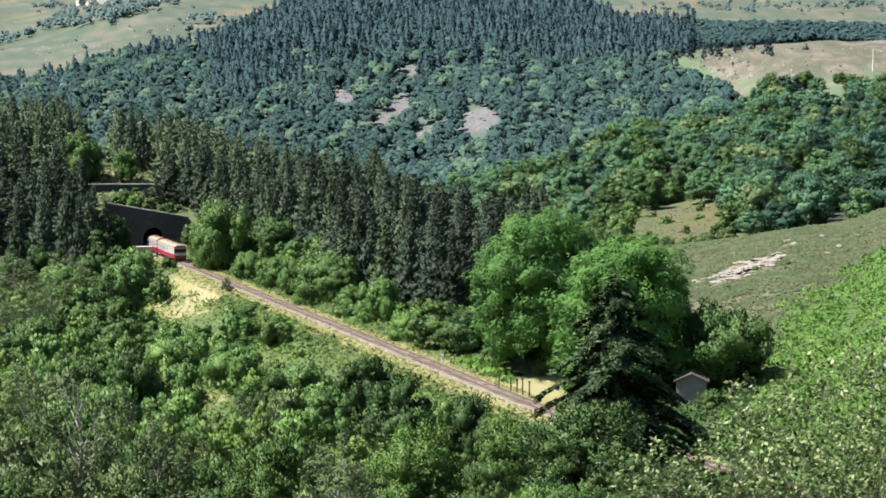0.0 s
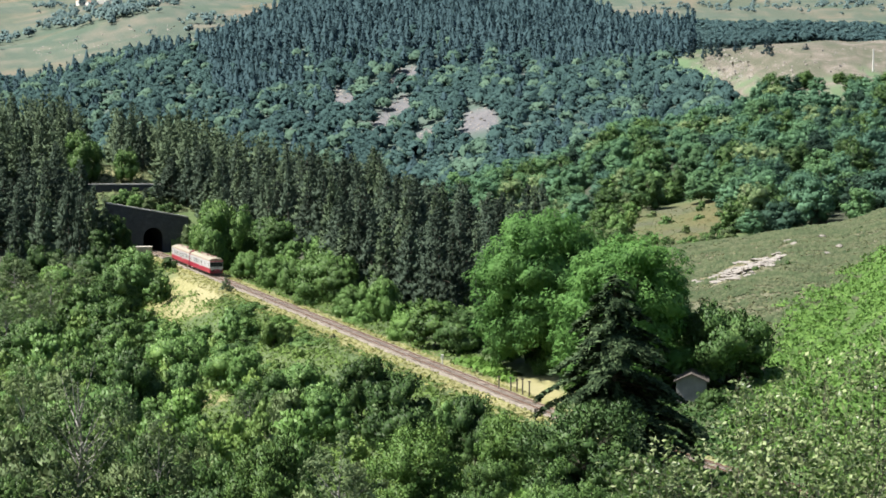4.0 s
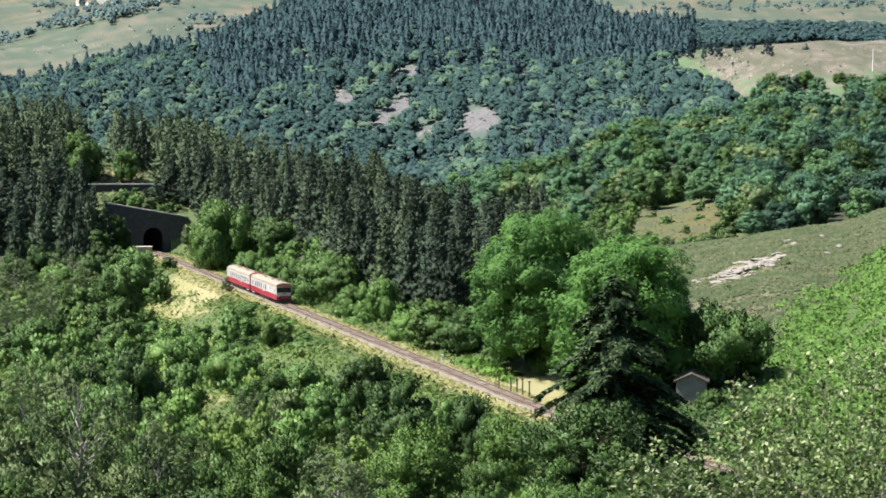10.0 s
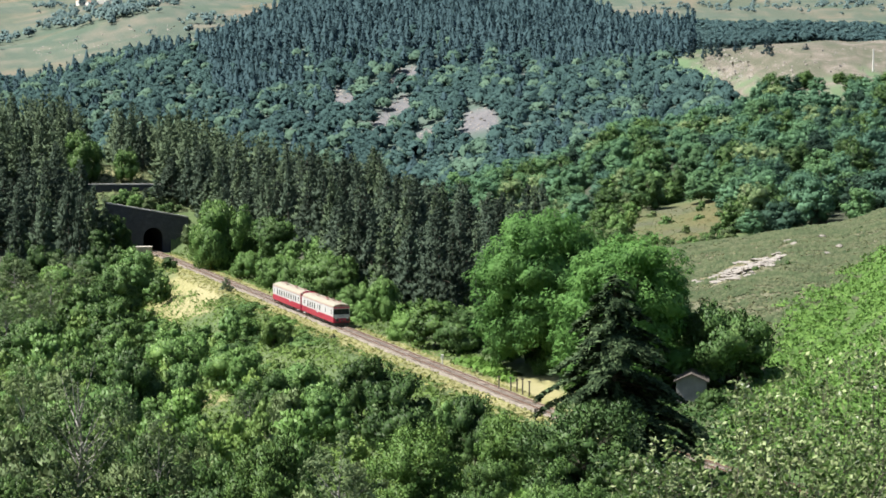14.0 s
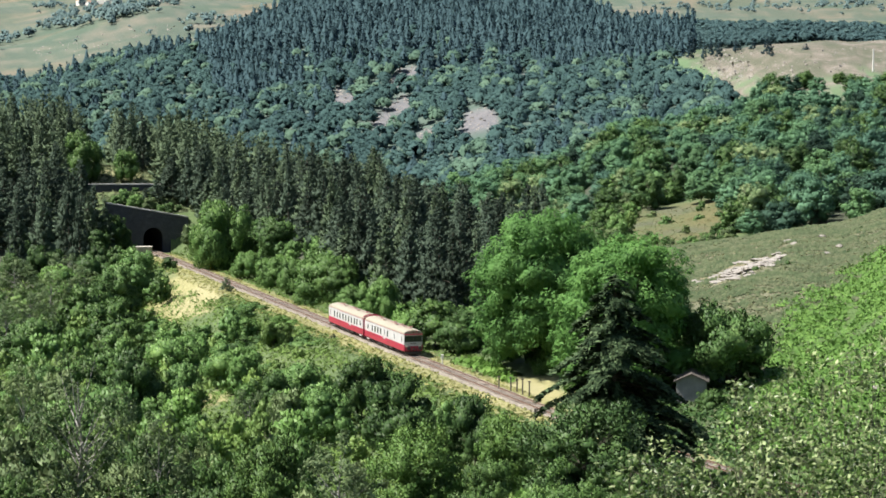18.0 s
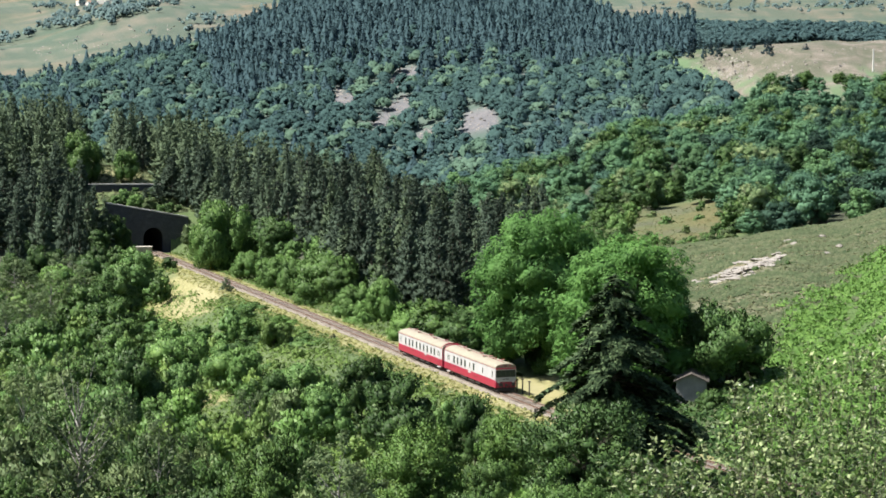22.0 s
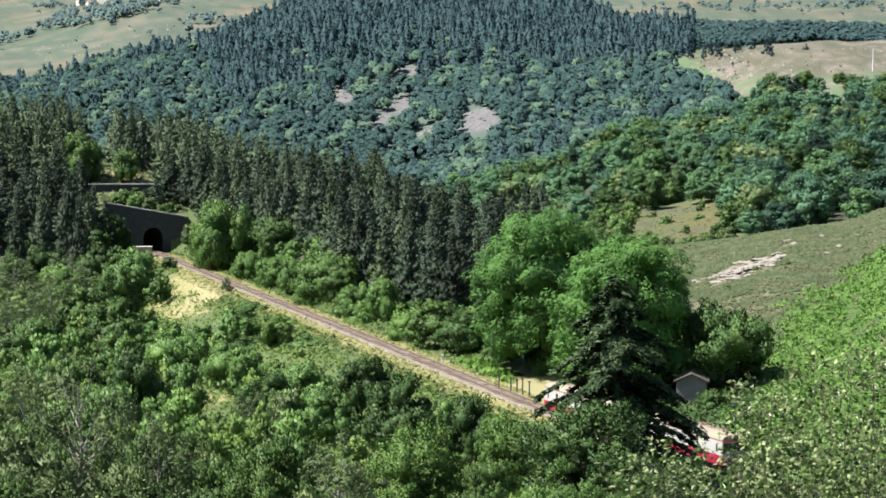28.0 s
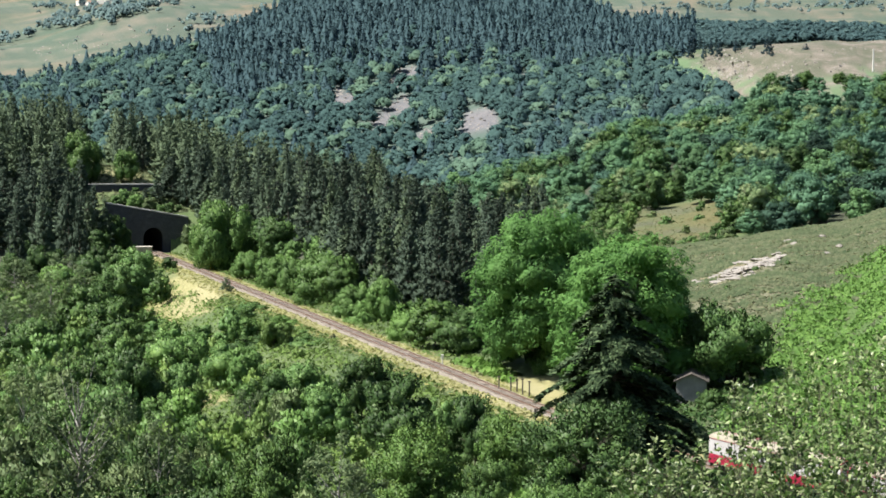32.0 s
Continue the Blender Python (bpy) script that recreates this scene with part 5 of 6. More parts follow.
def scrub_rule(x, y, u):
    if 80 < u < 200 and y < 105:
        return False
    if not (off_track(x, y) < -7.5 and clear_of(x, y, SPOTS, 2.6)):
        return False
    v = 164.6 + 3600 * (EYE_Z - gz(x, y)) / y
    return not (326 < u < 412 and 690 < v < 768) and not (285 < u < 400 and 490 < v < 592) and v > np.interp(u, EDGE_U, EDGE_V)


BUSH = [broadleaf("scrub_bush", 190 + k, 4.5, 4.8, 2000, 0.15, m, BARK, "%s scrub bush on the slope below the railway" % c, "bush", base=0.0, lobes=30, drop=0.95, upright=1.45, dome=0.7) for k, (m, c) in enumerate(((LEAF_MID, "mid-green"), (LEAF_LIGHT, "light green"), (LEAF_DARK, "dark green"), (LEAF_GREY, "grey-green"), (LEAF_SUNNY, "yellow-green")))]
scrub = sorted(scatter(400, -60, 1010, 75, 445, 5.3, lambda x, y, u: scrub_rule(x, y, u) and (not (290 < u < 680 and y > 165) or float(waves(x, y, 22, 61)) > -0.25)), key=lambda p: p[1])


def scrub_size(x, y, u):
    """Height and width, kept low enough to leave the line in view."""
    h = TR.choice([TR.uniform(1.0, 2.2), TR.uniform(3.0, 7.0)], p=[0.25, 0.75]) * (0.8 if y < 110 else 1.0)
    top = sight(u, float(np.interp(u, EDGE_U, EDGE_V)) + TR.uniform(0, 30), y)[1]
    h = max(0.7, min(h, top - gz(x, y)))
    if 322 < u < 420 and 125 < y < 292:                        # an open dry patch lies behind
        h = max(0.5, min(h, sight(u, 724 + TR.uniform(0, 16), y)[1] - gz(x, y)))
    if u > 540:
        h *= 0.55
    return h, min(TR.uniform(4.4, 7.6), 1.2 + h * 1.15)


FINE = [broadleaf("near_bush", 230 + k, 4.5, 4.8, 8500, 0.092, m, BARK, "%s bush with small leaves on the near slope" % c, "bush", base=0.0, lobes=48, drop=0.9, upright=1.45, dome=0.5, airy=0.6, loose=0.6, aspect=0.5) for k, (m, c) in enumerate(((LEAF_DEEP, "deep green"), (LEAF_DARK, "dark green"), (LEAF_DARK, "dense dark green"), (LEAF_GREY, "grey-green")))]
for x, y, u in scrub[:290]:
    plant(pick(FINE if y < 150 else BUSH if TR.random() < 0.22 or not 300 < u < 680 else BUSH[1::3]), x, y, *scrub_size(x, y, u), TR, group="scrub on the slope")
low_scrub = [loose_crowns(broadleaf, (300 + k, 310 + k), 4.5, 4.5, 900, 0.18, m, BARK, "", base=0.0, lobes=27, drop=0.95, upright=1.4, dome=0.8) for k, m in enumerate((LEAF_MID, LEAF_SUNNY, LEAF_DARK))]
rest = [(x, y, *scrub_size(x, y, u)) for x, y, u in scrub[290:]]
for k, nm in enumerate(("mid-green", "light green", "dark green")):
    joined("scrub_thicket", low_scrub[k], rest[k::3], "%s scrub thicket on the slope below the line" % nm, "scrub")

# bushes between the line and the pines
VERGE = [broadleaf("bank_bush", 240 + k, 4.0, 4.6, 1300, 0.17, m, BARK, "", "bush", base=0.0, lobes=30, drop=0.95, upright=1.45, dome=0.7) for k, m in enumerate((LEAF_MID, LEAF_LIGHT, LEAF_DARK))]
verge = scatter(230, 330, 960, 262, 470, 2.7, lambda x, y, u: 10.3 < off_track(x, y) < 22 and clear_of(x, y, SPOTS, 2.2) and not (850 < u < 1000 and off_track(x, y) < 13))
for x, y, u in verge:
    o = off_track(x, y)
    plant(VERGE[int(TR.choice([0, 1, 1, 2]))], x, y, min(TR.uniform(1.8, 5.5), 0.34 * (o - 3)), TR.uniform(3.2, 5.4), TR, "green bush on the bank between railway and pines", "bank bushes")

# pine plantation on the spur
PINES = [pine("pine_tree", 140 + k, 13.0, 7.0, 0.85, 2300, 0.27, NEEDLE_PINE, "dark green pine in the plantation on the spur", puffs=3 - k % 2) for k in range(5)]


def pine_rule(x, y, u):
    o = off_track(x, y)
    if 335 < u < 530 and y < (462 if u < 470 else 440):
        return False
    if tunnel_depth(x, y) < 3 and u > 225:
        return o > (11 if y > 440 else 15 + max(0, 600 - u) * 0.012) and u < 970 and y > 330
    if u <= 350 and y < 545:
        if 110 < u < 290 and 492 < y < 545 or 145 < u < 205 and y > 470:
            return False
        return (u < 190 and y > 462 and o < -14 and TR.random() < 0.75) or (u < 130 and y > 456 and TR.random() < 0.85) or (u > 290 and y > 500)
    return u < 960 - (y - 480) * 1.2 and not (150 < u < 205 and y > 500)


pines = sorted(scatter(680, -60, 985, 330, 605, 5.0, pine_rule), key=lambda p: p[1])
for x, y, u in pines[:290]:
    plant(pick(PINES), x, y, TR.uniform(9, 16.5), TR.uniform(5.4, 8.2), TR, group="pine plantation")
joined("pine_wood", loose_crowns(pine, (320, 321, 322, 323), 13.0, 7.0, 1.3, 560, 0.42, NEEDLE_PINE, ""), [(x, y, TR.uniform(9, 16) + (2.5 if u < 130 else 0), TR.uniform(6.0, 8.6)) for x, y, u in pines[290:]], "dark pine wood covering the spur", "pine wood")
for u, v, w, y in ((146, 226, 72, 522), (222, 244, 46, 520), (20, 240, 40, 545), (38, 388, 56, 436), (95, 402, 46, 432), (172, 398, 50, 440), (70, 430, 60, 424), (205, 415, 40, 448), (15, 420, 50, 420), (300, 455, 30, 462)):
    stand_tree(pick(DEEP if v < 300 else DARK), u, v, w, y, TR, "broad-leaved tree among the dark pines")
for u, v, w, y in ((196, 380, 52, 472), (216, 402, 36, 474), (170, 405, 60, 462)):
    stand_tree(pick(DARK), u, v, w, y, TR, "dark green bush before the tunnel's wing wall")

for u, v, w, y in ((232, 184, 46, 535), (215, 192, 40, 540), (252, 200, 40, 532), (60, 176, 46, 545), (25, 172, 44, 540), (95, 180, 44, 548), (122, 190, 36, 542), (120, 300, 50, 455), (165, 330, 44, 470), (185, 352, 34, 478), (75, 330, 52, 440), (140, 350, 46, 448), (30, 340, 50, 430), (190, 375, 36, 470), (345, 262, 40, 520), (300, 280, 40, 515), (276, 318, 34, 503), (293, 300, 36, 507), (258, 332, 24, 501)):
    stand_tree(pick(PINES), u, v, w, y, TR, "tall dark pine standing over the tunnel")

# broad-leaved woods on the hill to the right
HILL = [broadleaf("hill_tree", 150 + k, 10.0, 9.0, 2400, 0.22, m, BARK, "%s broad-leaved tree in the hillside wood" % c, base=-0.04, lobes=78, drop=0.9, loose=0.2, dome=1.0) for k, (m, c) in enumerate(((LEAF_HILL, "rounded green"), (LEAF_HILL, "full-crowned green"), (LEAF_LIME, "lime-green"), (LEAF_DARK, "dark green"), (LEAF_CREAM, "pale flowering chestnut,")))]


def hill_rule(x, y, u):
    low = np.interp(u, [740, 900, 1100, 1125, 1290, 1310, 1400, 1568], [640, 600, 548, 535, 535, 462, 455, 452])
    if 1395 < u < 1500 and 770 < y < 880:
        return False
    return y > low


hill = sorted(scatter(420, 720, 1620, 450, 840, 7.6, hill_rule), key=lambda p: p[1])
for x, y, u in hill[:290]:
    k = int(TR.choice(5, p=[0.26, 0.24, 0.24, 0.15, 0.11]))
    w = TR.uniform(6.5, 12)
    low = 0.55 if 1375 < u < 1515 and y > 680 else 1.0          # the small field above stays in view
    plant(HILL[k], x, y, w * low * TR.uniform(0.8, 1.15), w, TR, group="hillside wood")
joined("hillside_wood", loose_crowns(broadleaf, (330, 331, 332), 10.0, 9.0, 800, 0.34, LEAF_HILL, BARK, "", base=-0.04, lobes=66, drop=0.9, loose=0.2, dome=1.0), [(x, y, TR.uniform(6.5, 11), TR.uniform(7, 11)) for x, y, u in hill[290:]], "green broad-leaved wood on the hillside", "wood")

# bushes round the small meadow and on the terrace over the tunnel
for x, y, u in scatter(75, 985, 1130, 425, 560, 3.6, lambda x, y, u: y > 520 or u < 1115):
    plant(pick(BUSH), x, y, TR.uniform(2.0, 5.5), TR.uniform(4, 6.5), TR, "grey-green bush at the meadow's edge")
for x, y, u in scatter(26, 200, 335, 495, 510, 2.4, lambda x, y, u: tunnel_depth(x, y) > 2.5):
    plant(pick(BUSH[2:4]), x, y, TR.uniform(0.8, 2.6), TR.uniform(1.8, 3.6), TR, "low green bush on the terrace over the tunnel")
for u, v, w, y in ((240, 343, 34, 499), (262, 350, 26, 498), (220, 335, 30, 502), (285, 362, 24, 497), (205, 345, 26, 501), (300, 350, 30, 505), (335, 395, 40, 486)):
    stand_tree(pick([BUSH[0], BUSH[3]]), u, v, w, y, TR, "low green bush on the terrace over the tunnel")

# far woods on the slope across the valley
def far_rule(x, y, u):
    if u > 1178 and np.interp(u, [1160, 1200, 1250, 1290, 1340, 1400, 1500], [1200, 1130, 1065, 1000, 960, 895, 875]) - 4 < y < np.interp(u, [1160, 1200, 1230, 1300, 1400], [1190, 1205, 1250, 1220, 1205]):
        return False
    if u < 500 and y > 1320 + u * 0.22:
        return False
    if u > 1290 and y < np.interp(u, [1290, 1340, 1400, 1500], [1000, 960, 895, 875]):
        return False
    return not any(math.hypot((x - a) / rx, (y - b + (16 if i == 0 else 9)) / (ry * (1 if i == 0 else 0.8) + (16 if i == 0 else 9))) < (1.05 if i == 0 else 1.1) for i, (a, b, rx, ry) in enumerate(BARE))


far = scatter(6600, -120, 1690, 860, 1560, 5.0, far_rule, 8)
firs, broads, pale, ridge = [], [], [], []
for x, y, u in far:
    upper = np.interp(u, [0, 150, 340, 400, 560, 700, 800, 1000, 1150, 1240, 1260, 1600], [1300, 1350, 1340, 1140, 1190, 1235, 1220, 1205, 1195, 1190, 1700, 1700])
    tall = 1 + 0.3 * float(waves(x, y, 120, 52))
    if u > 1225 and y > 1200:
        if TR.random() < 0.62:
            ridge.append((x, y, TR.uniform(5, 9), TR.uniform(8, 13)))
    elif y + TR.normal(0, 40) > upper or (u < 1180 and TR.random() < 0.06):
        if y < 1470 or u < 1080:
            firs.append((x, y, TR.uniform(9, 16) * tall * (0.75 if u < 340 or y < upper else 1.0), TR.uniform(6.4, 10.4)))
    elif TR.random() < 0.7:
        (pale if float(waves(x, y, 45, 51)) + TR.normal(0, 0.35) > 0.48 else broads).append((x, y, TR.uniform(6, 11), TR.uniform(7, 12)))
joined("far_fir_forest", far_firs(range(340, 352), NEEDLE_HAZED), firs, "dark fir forest across the valley, blued for haze", "forest")
joined("far_broadleaf_wood", far_rounds((350, 351, 352, 353), 20, 100, 0.045, LEAF_FAR_HAZED), broads, "green broad-leaved woods across the valley", "wood")
joined("far_pale_wood", far_rounds((354, 355), 20, 100, 0.045, LEAF_LIGHT_HAZED), pale, "pale green broad-leaved trees among the far woods", "wood")

joined("far_ridge_wood", far_rounds((356, 357, 358), 18, 80, 0.05, LEAF_RIDGE_HAZED), ridge, "broad-leaved wood on the far ridge, blued for haze", "wood")

# the big trees by the line
locust_a = broadleaf("locust_tree", 201, 22, 17, 46000, 0.20, LEAF_LOCUST, BARK, "large light green locust tree with feathery foliage by the track", lobes=170, base=-0.02, airy=0.15, drop=0.9, dome=0.9, loose=0.4, aspect=0.4, hang=0.7)
locust_b = broadleaf("locust_tree", 202, 19, 16, 42000, 0.20, LEAF_LOCUST, BARK, "large locust tree with drooping light green foliage", lobes=170, base=-0.02, airy=0.15, drop=0.9, dome=0.9, loose=0.4, aspect=0.4, hang=0.7)
stand_tree(locust_a, 962, 376, 246, 277, TR)
stand_tree(locust_b, 1108, 424, 262, 252, TR)
spruce = conifer("spruce_tree", 203, 20, 16, 52000, 0.25, NEEDLE_SPRUCE, "big very dark spruce with drooping boughs before the track", bare=0.0, droop=0.34, ragged=0.62, whorl=0.36, skirt=0.9, power=0.72, tri=True, slim=0.34)
stand_tree(spruce, 1088, 500, 346, 196, TR)
for u, v, w, y in ((1345, 600, 80, 268), (1165, 600, 90, 258), (890, 560, 80, 285), (985, 600, 90, 276)):
    stand_tree(pick(DARK if u > 1100 else LIGHT), u, v, w, y, TR, "broad-leaved tree filling the edge of the grove by the line")

stand_tree(MID[0], 1288, 534, 176, 250, TR, "mid-green rounded tree beside the hut")
stand_tree(DEEP[1], 1222, 552, 116, 259, TR, "deep green rounded tree behind the hut")
stand_tree(PINES[0], 590, 592, 14, 317, TR, "small dark pine sapling on the dry verge of the line")
stand_tree(PINES[1], 401, 490, 26, 398, TR, "small dark pine on the dry bank beside the track")

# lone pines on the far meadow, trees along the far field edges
# same needles as the far firs, with the haze already in their colour
MEADOW_PINE = pine("pine_tree", 149, 11.0, 5.5, 1.1, 900, 0.34, NEEDLE_HAZED, "")
for u, base_v, h in ((1246, 102, 11), (1258, 96, 10), (1273, 99, 11), (1267, 91, 10), (1302, 89, 9), (1309, 86, 8), (1333, 84, 7), (1357, 94, 11), (1364, 97, 9), (1426, 84, 3.5), (1228, 92, 10), (1238, 86, 11), (1222, 100, 9)):
    x, y = meets_ground(u, base_v + 5, 950, 1240)
    plant(MEADOW_PINE, x, y, h, TR.uniform(4.2, 6.0), TR, "dark lone pine on the dry far meadow")
for k, u, v, w, y in ((0, 1345, 140, 40, 900), (3, 1370, 128, 52, 905), (0, 1398, 132, 44, 900), (3, 1424, 124, 40, 905), (1, 1446, 136, 36, 895), (4, 1374, 150, 54, 852), (3, 1486, 127, 26, 915), (3, 1515, 130, 52, 885), (0, 1548, 133, 60, 880), (3, 1575, 128, 50, 885), (1, 1420, 160, 36, 862), (3, 1310, 345, 76, 470), (3, 1350, 325, 84, 474), (3, 1385, 345, 70, 466), (0, 1330, 370, 56, 462), (3, 1250, 205, 64, 690), (3, 1160, 255, 40, 640), (4, 1200, 208, 34, 700), (4, 1300, 280, 26, 560), (4, 1362, 305, 34, 525), (3, 1500, 330, 60, 492), (4, 905, 312, 30, 600), (4, 932, 318, 34, 596), (4, 962, 300, 30, 612), (4, 1012, 298, 26, 605), (4, 985, 224, 24, 700), (4, 1052, 224, 50, 690), (4, 880, 322, 26, 606), (4, 1440, 285, 40, 560), (3, 1080, 330, 60, 560), (3, 1130, 300, 60, 556), (3, 1180, 320, 66, 550), (3, 1420, 340, 60, 476)):
    stand_tree(HILL[k], u, v, w, y, TR, "", "hillside wood")
hedge = []
for u0, v0, u1, v1, n, spread in ((-20, 84, 110, 46, 34, 4), (100, 50, 230, 26, 40, 5), (190, 36, 315, 4, 40, 4), (60, 16, 118, 16, 14, 3), (95, 34, 145, 26, 16, 5), (330, 50, 480, 12, 10, 12), (150, 20, 240, 14, 16, 4), (1235, 12, 1300, 22, 10, 5), (1500, 8, 1540, 10, 12, 3), (1100, 12, 1240, 20, 16, 5), (1260, 18, 1460, 14, 34, 5), (1440, 12, 1570, 16, 20, 4)):
    for k in range(n):
        f = TR.random()
        u = u0 + (u1 - u0) * f
        x, y = meets_ground(u, v0 + (v1 - v0) * f + TR.normal(0, spread), 1450, 3300)
        if y < 3200:
            k2 = 0.6 if u > 1000 else 0.85
            hedge.append((x, y, TR.uniform(8, 15) * k2, TR.uniform(9, 15) * k2))
for k in range(26):
    x, y = meets_ground(TR.uniform(0, 520), TR.uniform(4, 108), 1420, 3300)
    if y < 3200:
        w = TR.uniform(2.5, 7)
        hedge.append((x, y, w * 0.8, w))
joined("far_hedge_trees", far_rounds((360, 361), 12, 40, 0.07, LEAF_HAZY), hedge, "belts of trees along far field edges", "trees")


def farmhouse(u, v, w, d, h, turn, roof):
    x, y = meets_ground(u, v, 1500, 3300)
    return hut("farmhouse", "distant pale farmhouse with a tiled roof among far fields", w, d, h, w * 0.28, pose(x, y, gz(x, y), 0, 0, turn), PLASTER, roof)


for u, v, w, d, h, turn, roof in ((147, 9, 9, 15, 6, 30, ROOF_RED), (155, 12, 8, 12, 5, -40, ROOF_RED), (202, 6, 10, 22, 6, 70, ROOF_RED), (214, 7, 9, 14, 5, 80, ROOF_TILE), (196, 8, 8, 12, 5, 20, ROOF_RED), (287, 4, 9, 14, 5, 60, ROOF_TILE)):
    farmhouse(u, v, w, d, h, turn, roof)
x, y = meets_ground(178, 212, 540, 660)
hut("hill_shed", "pale-roofed shed on the wooded ridge", 5, 9, 2.6, 1.0, pose(x, y, gz(x, y), 0, 0, 75), PLASTER, CONCRETE)

# mast on the far meadow
mx, my = meets_ground(1545, 128, 850, 1250)
mast = thing("concrete_mast", "pale slender concrete mast on the far meadow", "mast", m=pose(mx, my, gz(mx, my) - 0.3))
v, f = tubes([((0, 0, 0), (0, 0, 10.8), 0.42, 0.26)], 8)
part("shaft", mesh_np("shaft", v, f, POST_WHITE, True), None, mast)
part("crossarm", boxed(-0.9, 0.9, -0.12, 0.12, 10.2, 10.4), POST_WHITE, mast)
part("footing", boxed(-0.7, 0.7, -0.7, 0.7, -0.3, 0.5, 0.05), CONCRETE, mast)


# ---- low growth: tufts scattered over the ground, each kind one mass ----
def tufts(name, places, size, blades, mat, label, spread=0.45, lift=0.5, lean=0.4, blade=0.42):
    """Clumps of upright sprays; places: (x, y)."""
    P = np.repeat(np.array(places), blades, axis=0)
    n = len(P)
    s = np.repeat(TR.uniform(0.6, 1.3, len(places)) * size, blades)
    off = TR.normal(0, spread, (n, 2)) * s[:, None]
    x, y = P[:, 0] + off[:, 0], P[:, 1] + off[:, 1]
    z = ground_z(x, y)
    pos = np.stack([x, y, z + s * lift * TR.uniform(0.2, 1.0, n)], 1)
    v, f = leaves(TR, pos, np.stack([off[:, 0], off[:, 1], np.full(n, 0.6)], 1), s * blade, 0.5, lean, tri=True)
    up = np.repeat(unit(np.stack([off[:, 0] * 0.7 / s, off[:, 1] * 0.7 / s, np.full(n, 0.8)], 1)), 3, axis=0)
    return tagged(new(name, mesh_np(name, v, f, mat, True, up)), label, "undergrowth", kind="stuff")


def mounds(name, places, size, lumps, mat, label, spread, radius, flat):
    """Low cushions of closely set plants; places: (x, y)."""
    P = np.repeat(np.array(places), lumps, axis=0)
    s = np.repeat(TR.uniform(0.6, 1.3, len(places)) * size, lumps)
    P = P + TR.normal(0, spread, P.shape) * s[:, None]
    C = np.column_stack([P, ground_z(P[:, 0], P[:, 1]) + s * radius * flat * 0.2])
    v, f, nr = knots(TR, C, s * radius * TR.uniform(0.6, 1.3, len(P)), flat, (OCT_V, OCT_F), 0.3)
    return tagged(new(name, mesh_np(name, v, f, mat, True, unit(nr * 0.6 + [0, 0, 0.7]))), label, "undergrowth", kind="stuff")


def fern_edge(u, y):
    return y < np.interp(u, FERN_U, FERN_Y)


def heath_rule(x, y, u):
    if 1250 < u < 1395 and math.hypot((u - 1322) / 72, (164.6 + 3600 * (EYE_Z - gz(x, y)) / y - 478 + 0.32 * (u - 1322)) / 17) < 1:
        return False
    if u < 1290 and y > 415:
        return False
    return (not fern_edge(u, y + TR.normal(0, 8)) or TR.random() < 0.04) and float(waves(x, y, 9, 31)) + 0.9 * float(waves(x, y, 38, 71)) + TR.normal(0, 0.4) > -0.3


heath = scatter(2500, 1130, 1610, 215, 445, 1.25, heath_rule, 5)
mounds("heather_tufts", [p[:2] for p in heath], 1.7, 13, HEATHER, "grey-green heather mounds and low heath plants on the slope", 0.55, 0.24, 0.5)
deep_heath = scatter(1100, 1180, 1610, 225, 440, 1.1, lambda x, y, u: heath_rule(x, y, u) and not fern_edge(u, y) and float(waves(x * 0.6, y, 13, 72)) + TR.normal(0, 0.2) > 0.2, 8)
mounds("dark_heather", [p[:2] for p in deep_heath], 1.5, 12, HEATHER_DEEP, "darker green heather and bilberry patches on the slope", 0.5, 0.27, 0.75)
gorse = scatter(32, 1200, 1600, 255, 440, 3.0, lambda x, y, u: not fern_edge(u, y - 4) and float(waves(x, y, 38, 71)) > -0.3, 6)
GORSE = broadleaf("gorse_bush", 195, 2.0, 2.6, 420, 0.12, LEAF_DARK, BARK, "low dark green gorse bush on the heath", "bush", base=0.0, lobes=24, drop=0.95, upright=1.3, dome=0.7)
for x, y, u in gorse:
    plant(GORSE, x, y, TR.uniform(0.35, 0.8), TR.uniform(1.0, 2.4), TR, "low dark green gorse bush on the heath", "gorse on the heath")
heath_grass = scatter(5200, 1130, 1610, 225, 445, 0.5, lambda x, y, u: not fern_edge(u, y), 5)
tufts("heath_grass", [p[:2] for p in heath_grass], 0.45, 7, TUSSOCK, "olive and tan grass between the heather", 0.6, 0.3, 0.25)
ferns = scatter(5200, 1225, 1620, 196, 335, 0.75, lambda x, y, u: fern_edge(u, y + TR.normal(0, 5) - 9 * float(waves(x, y, 25, 11))) and off_track(x, y) > 7 and float(waves(x, y, 16, 33)) + TR.normal(0, 0.25) > -0.5 and abs(y - np.interp(u, FERN_U, FERN_Y) + 26 + 8 * float(waves(x, y, 30, 81))) > TR.uniform(2, 7), 8)
mounds("fern_bank", [p[:2] for p in ferns], 1.15, 7, FERN, "bright green bracken covering the bank", 0.42, 0.27, 0.7)
tufts("fern_fronds", [p[:2] for p in ferns], 1.15, 10, FERN, "single bracken fronds standing out of the bank", 0.5, 0.55, 0.35, 0.21)
fern2 = [(x, y) for x, y, u in scatter(260, 780, 905, 255, 290, 0.6, lambda x, y, u: 4.6 < off_track(x, y) < 8.0)]
tufts("verge_bracken", fern2, 0.85, 9, FERN, "bright green bracken beside the track", 0.45, 0.7)
dry = scatter(3600, 220, 1010, 225, 488, 0.55, lambda x, y, u: -7.0 < off_track(x, y) < -1.75 or 1.8 < off_track(x, y) < 3.4, 12)
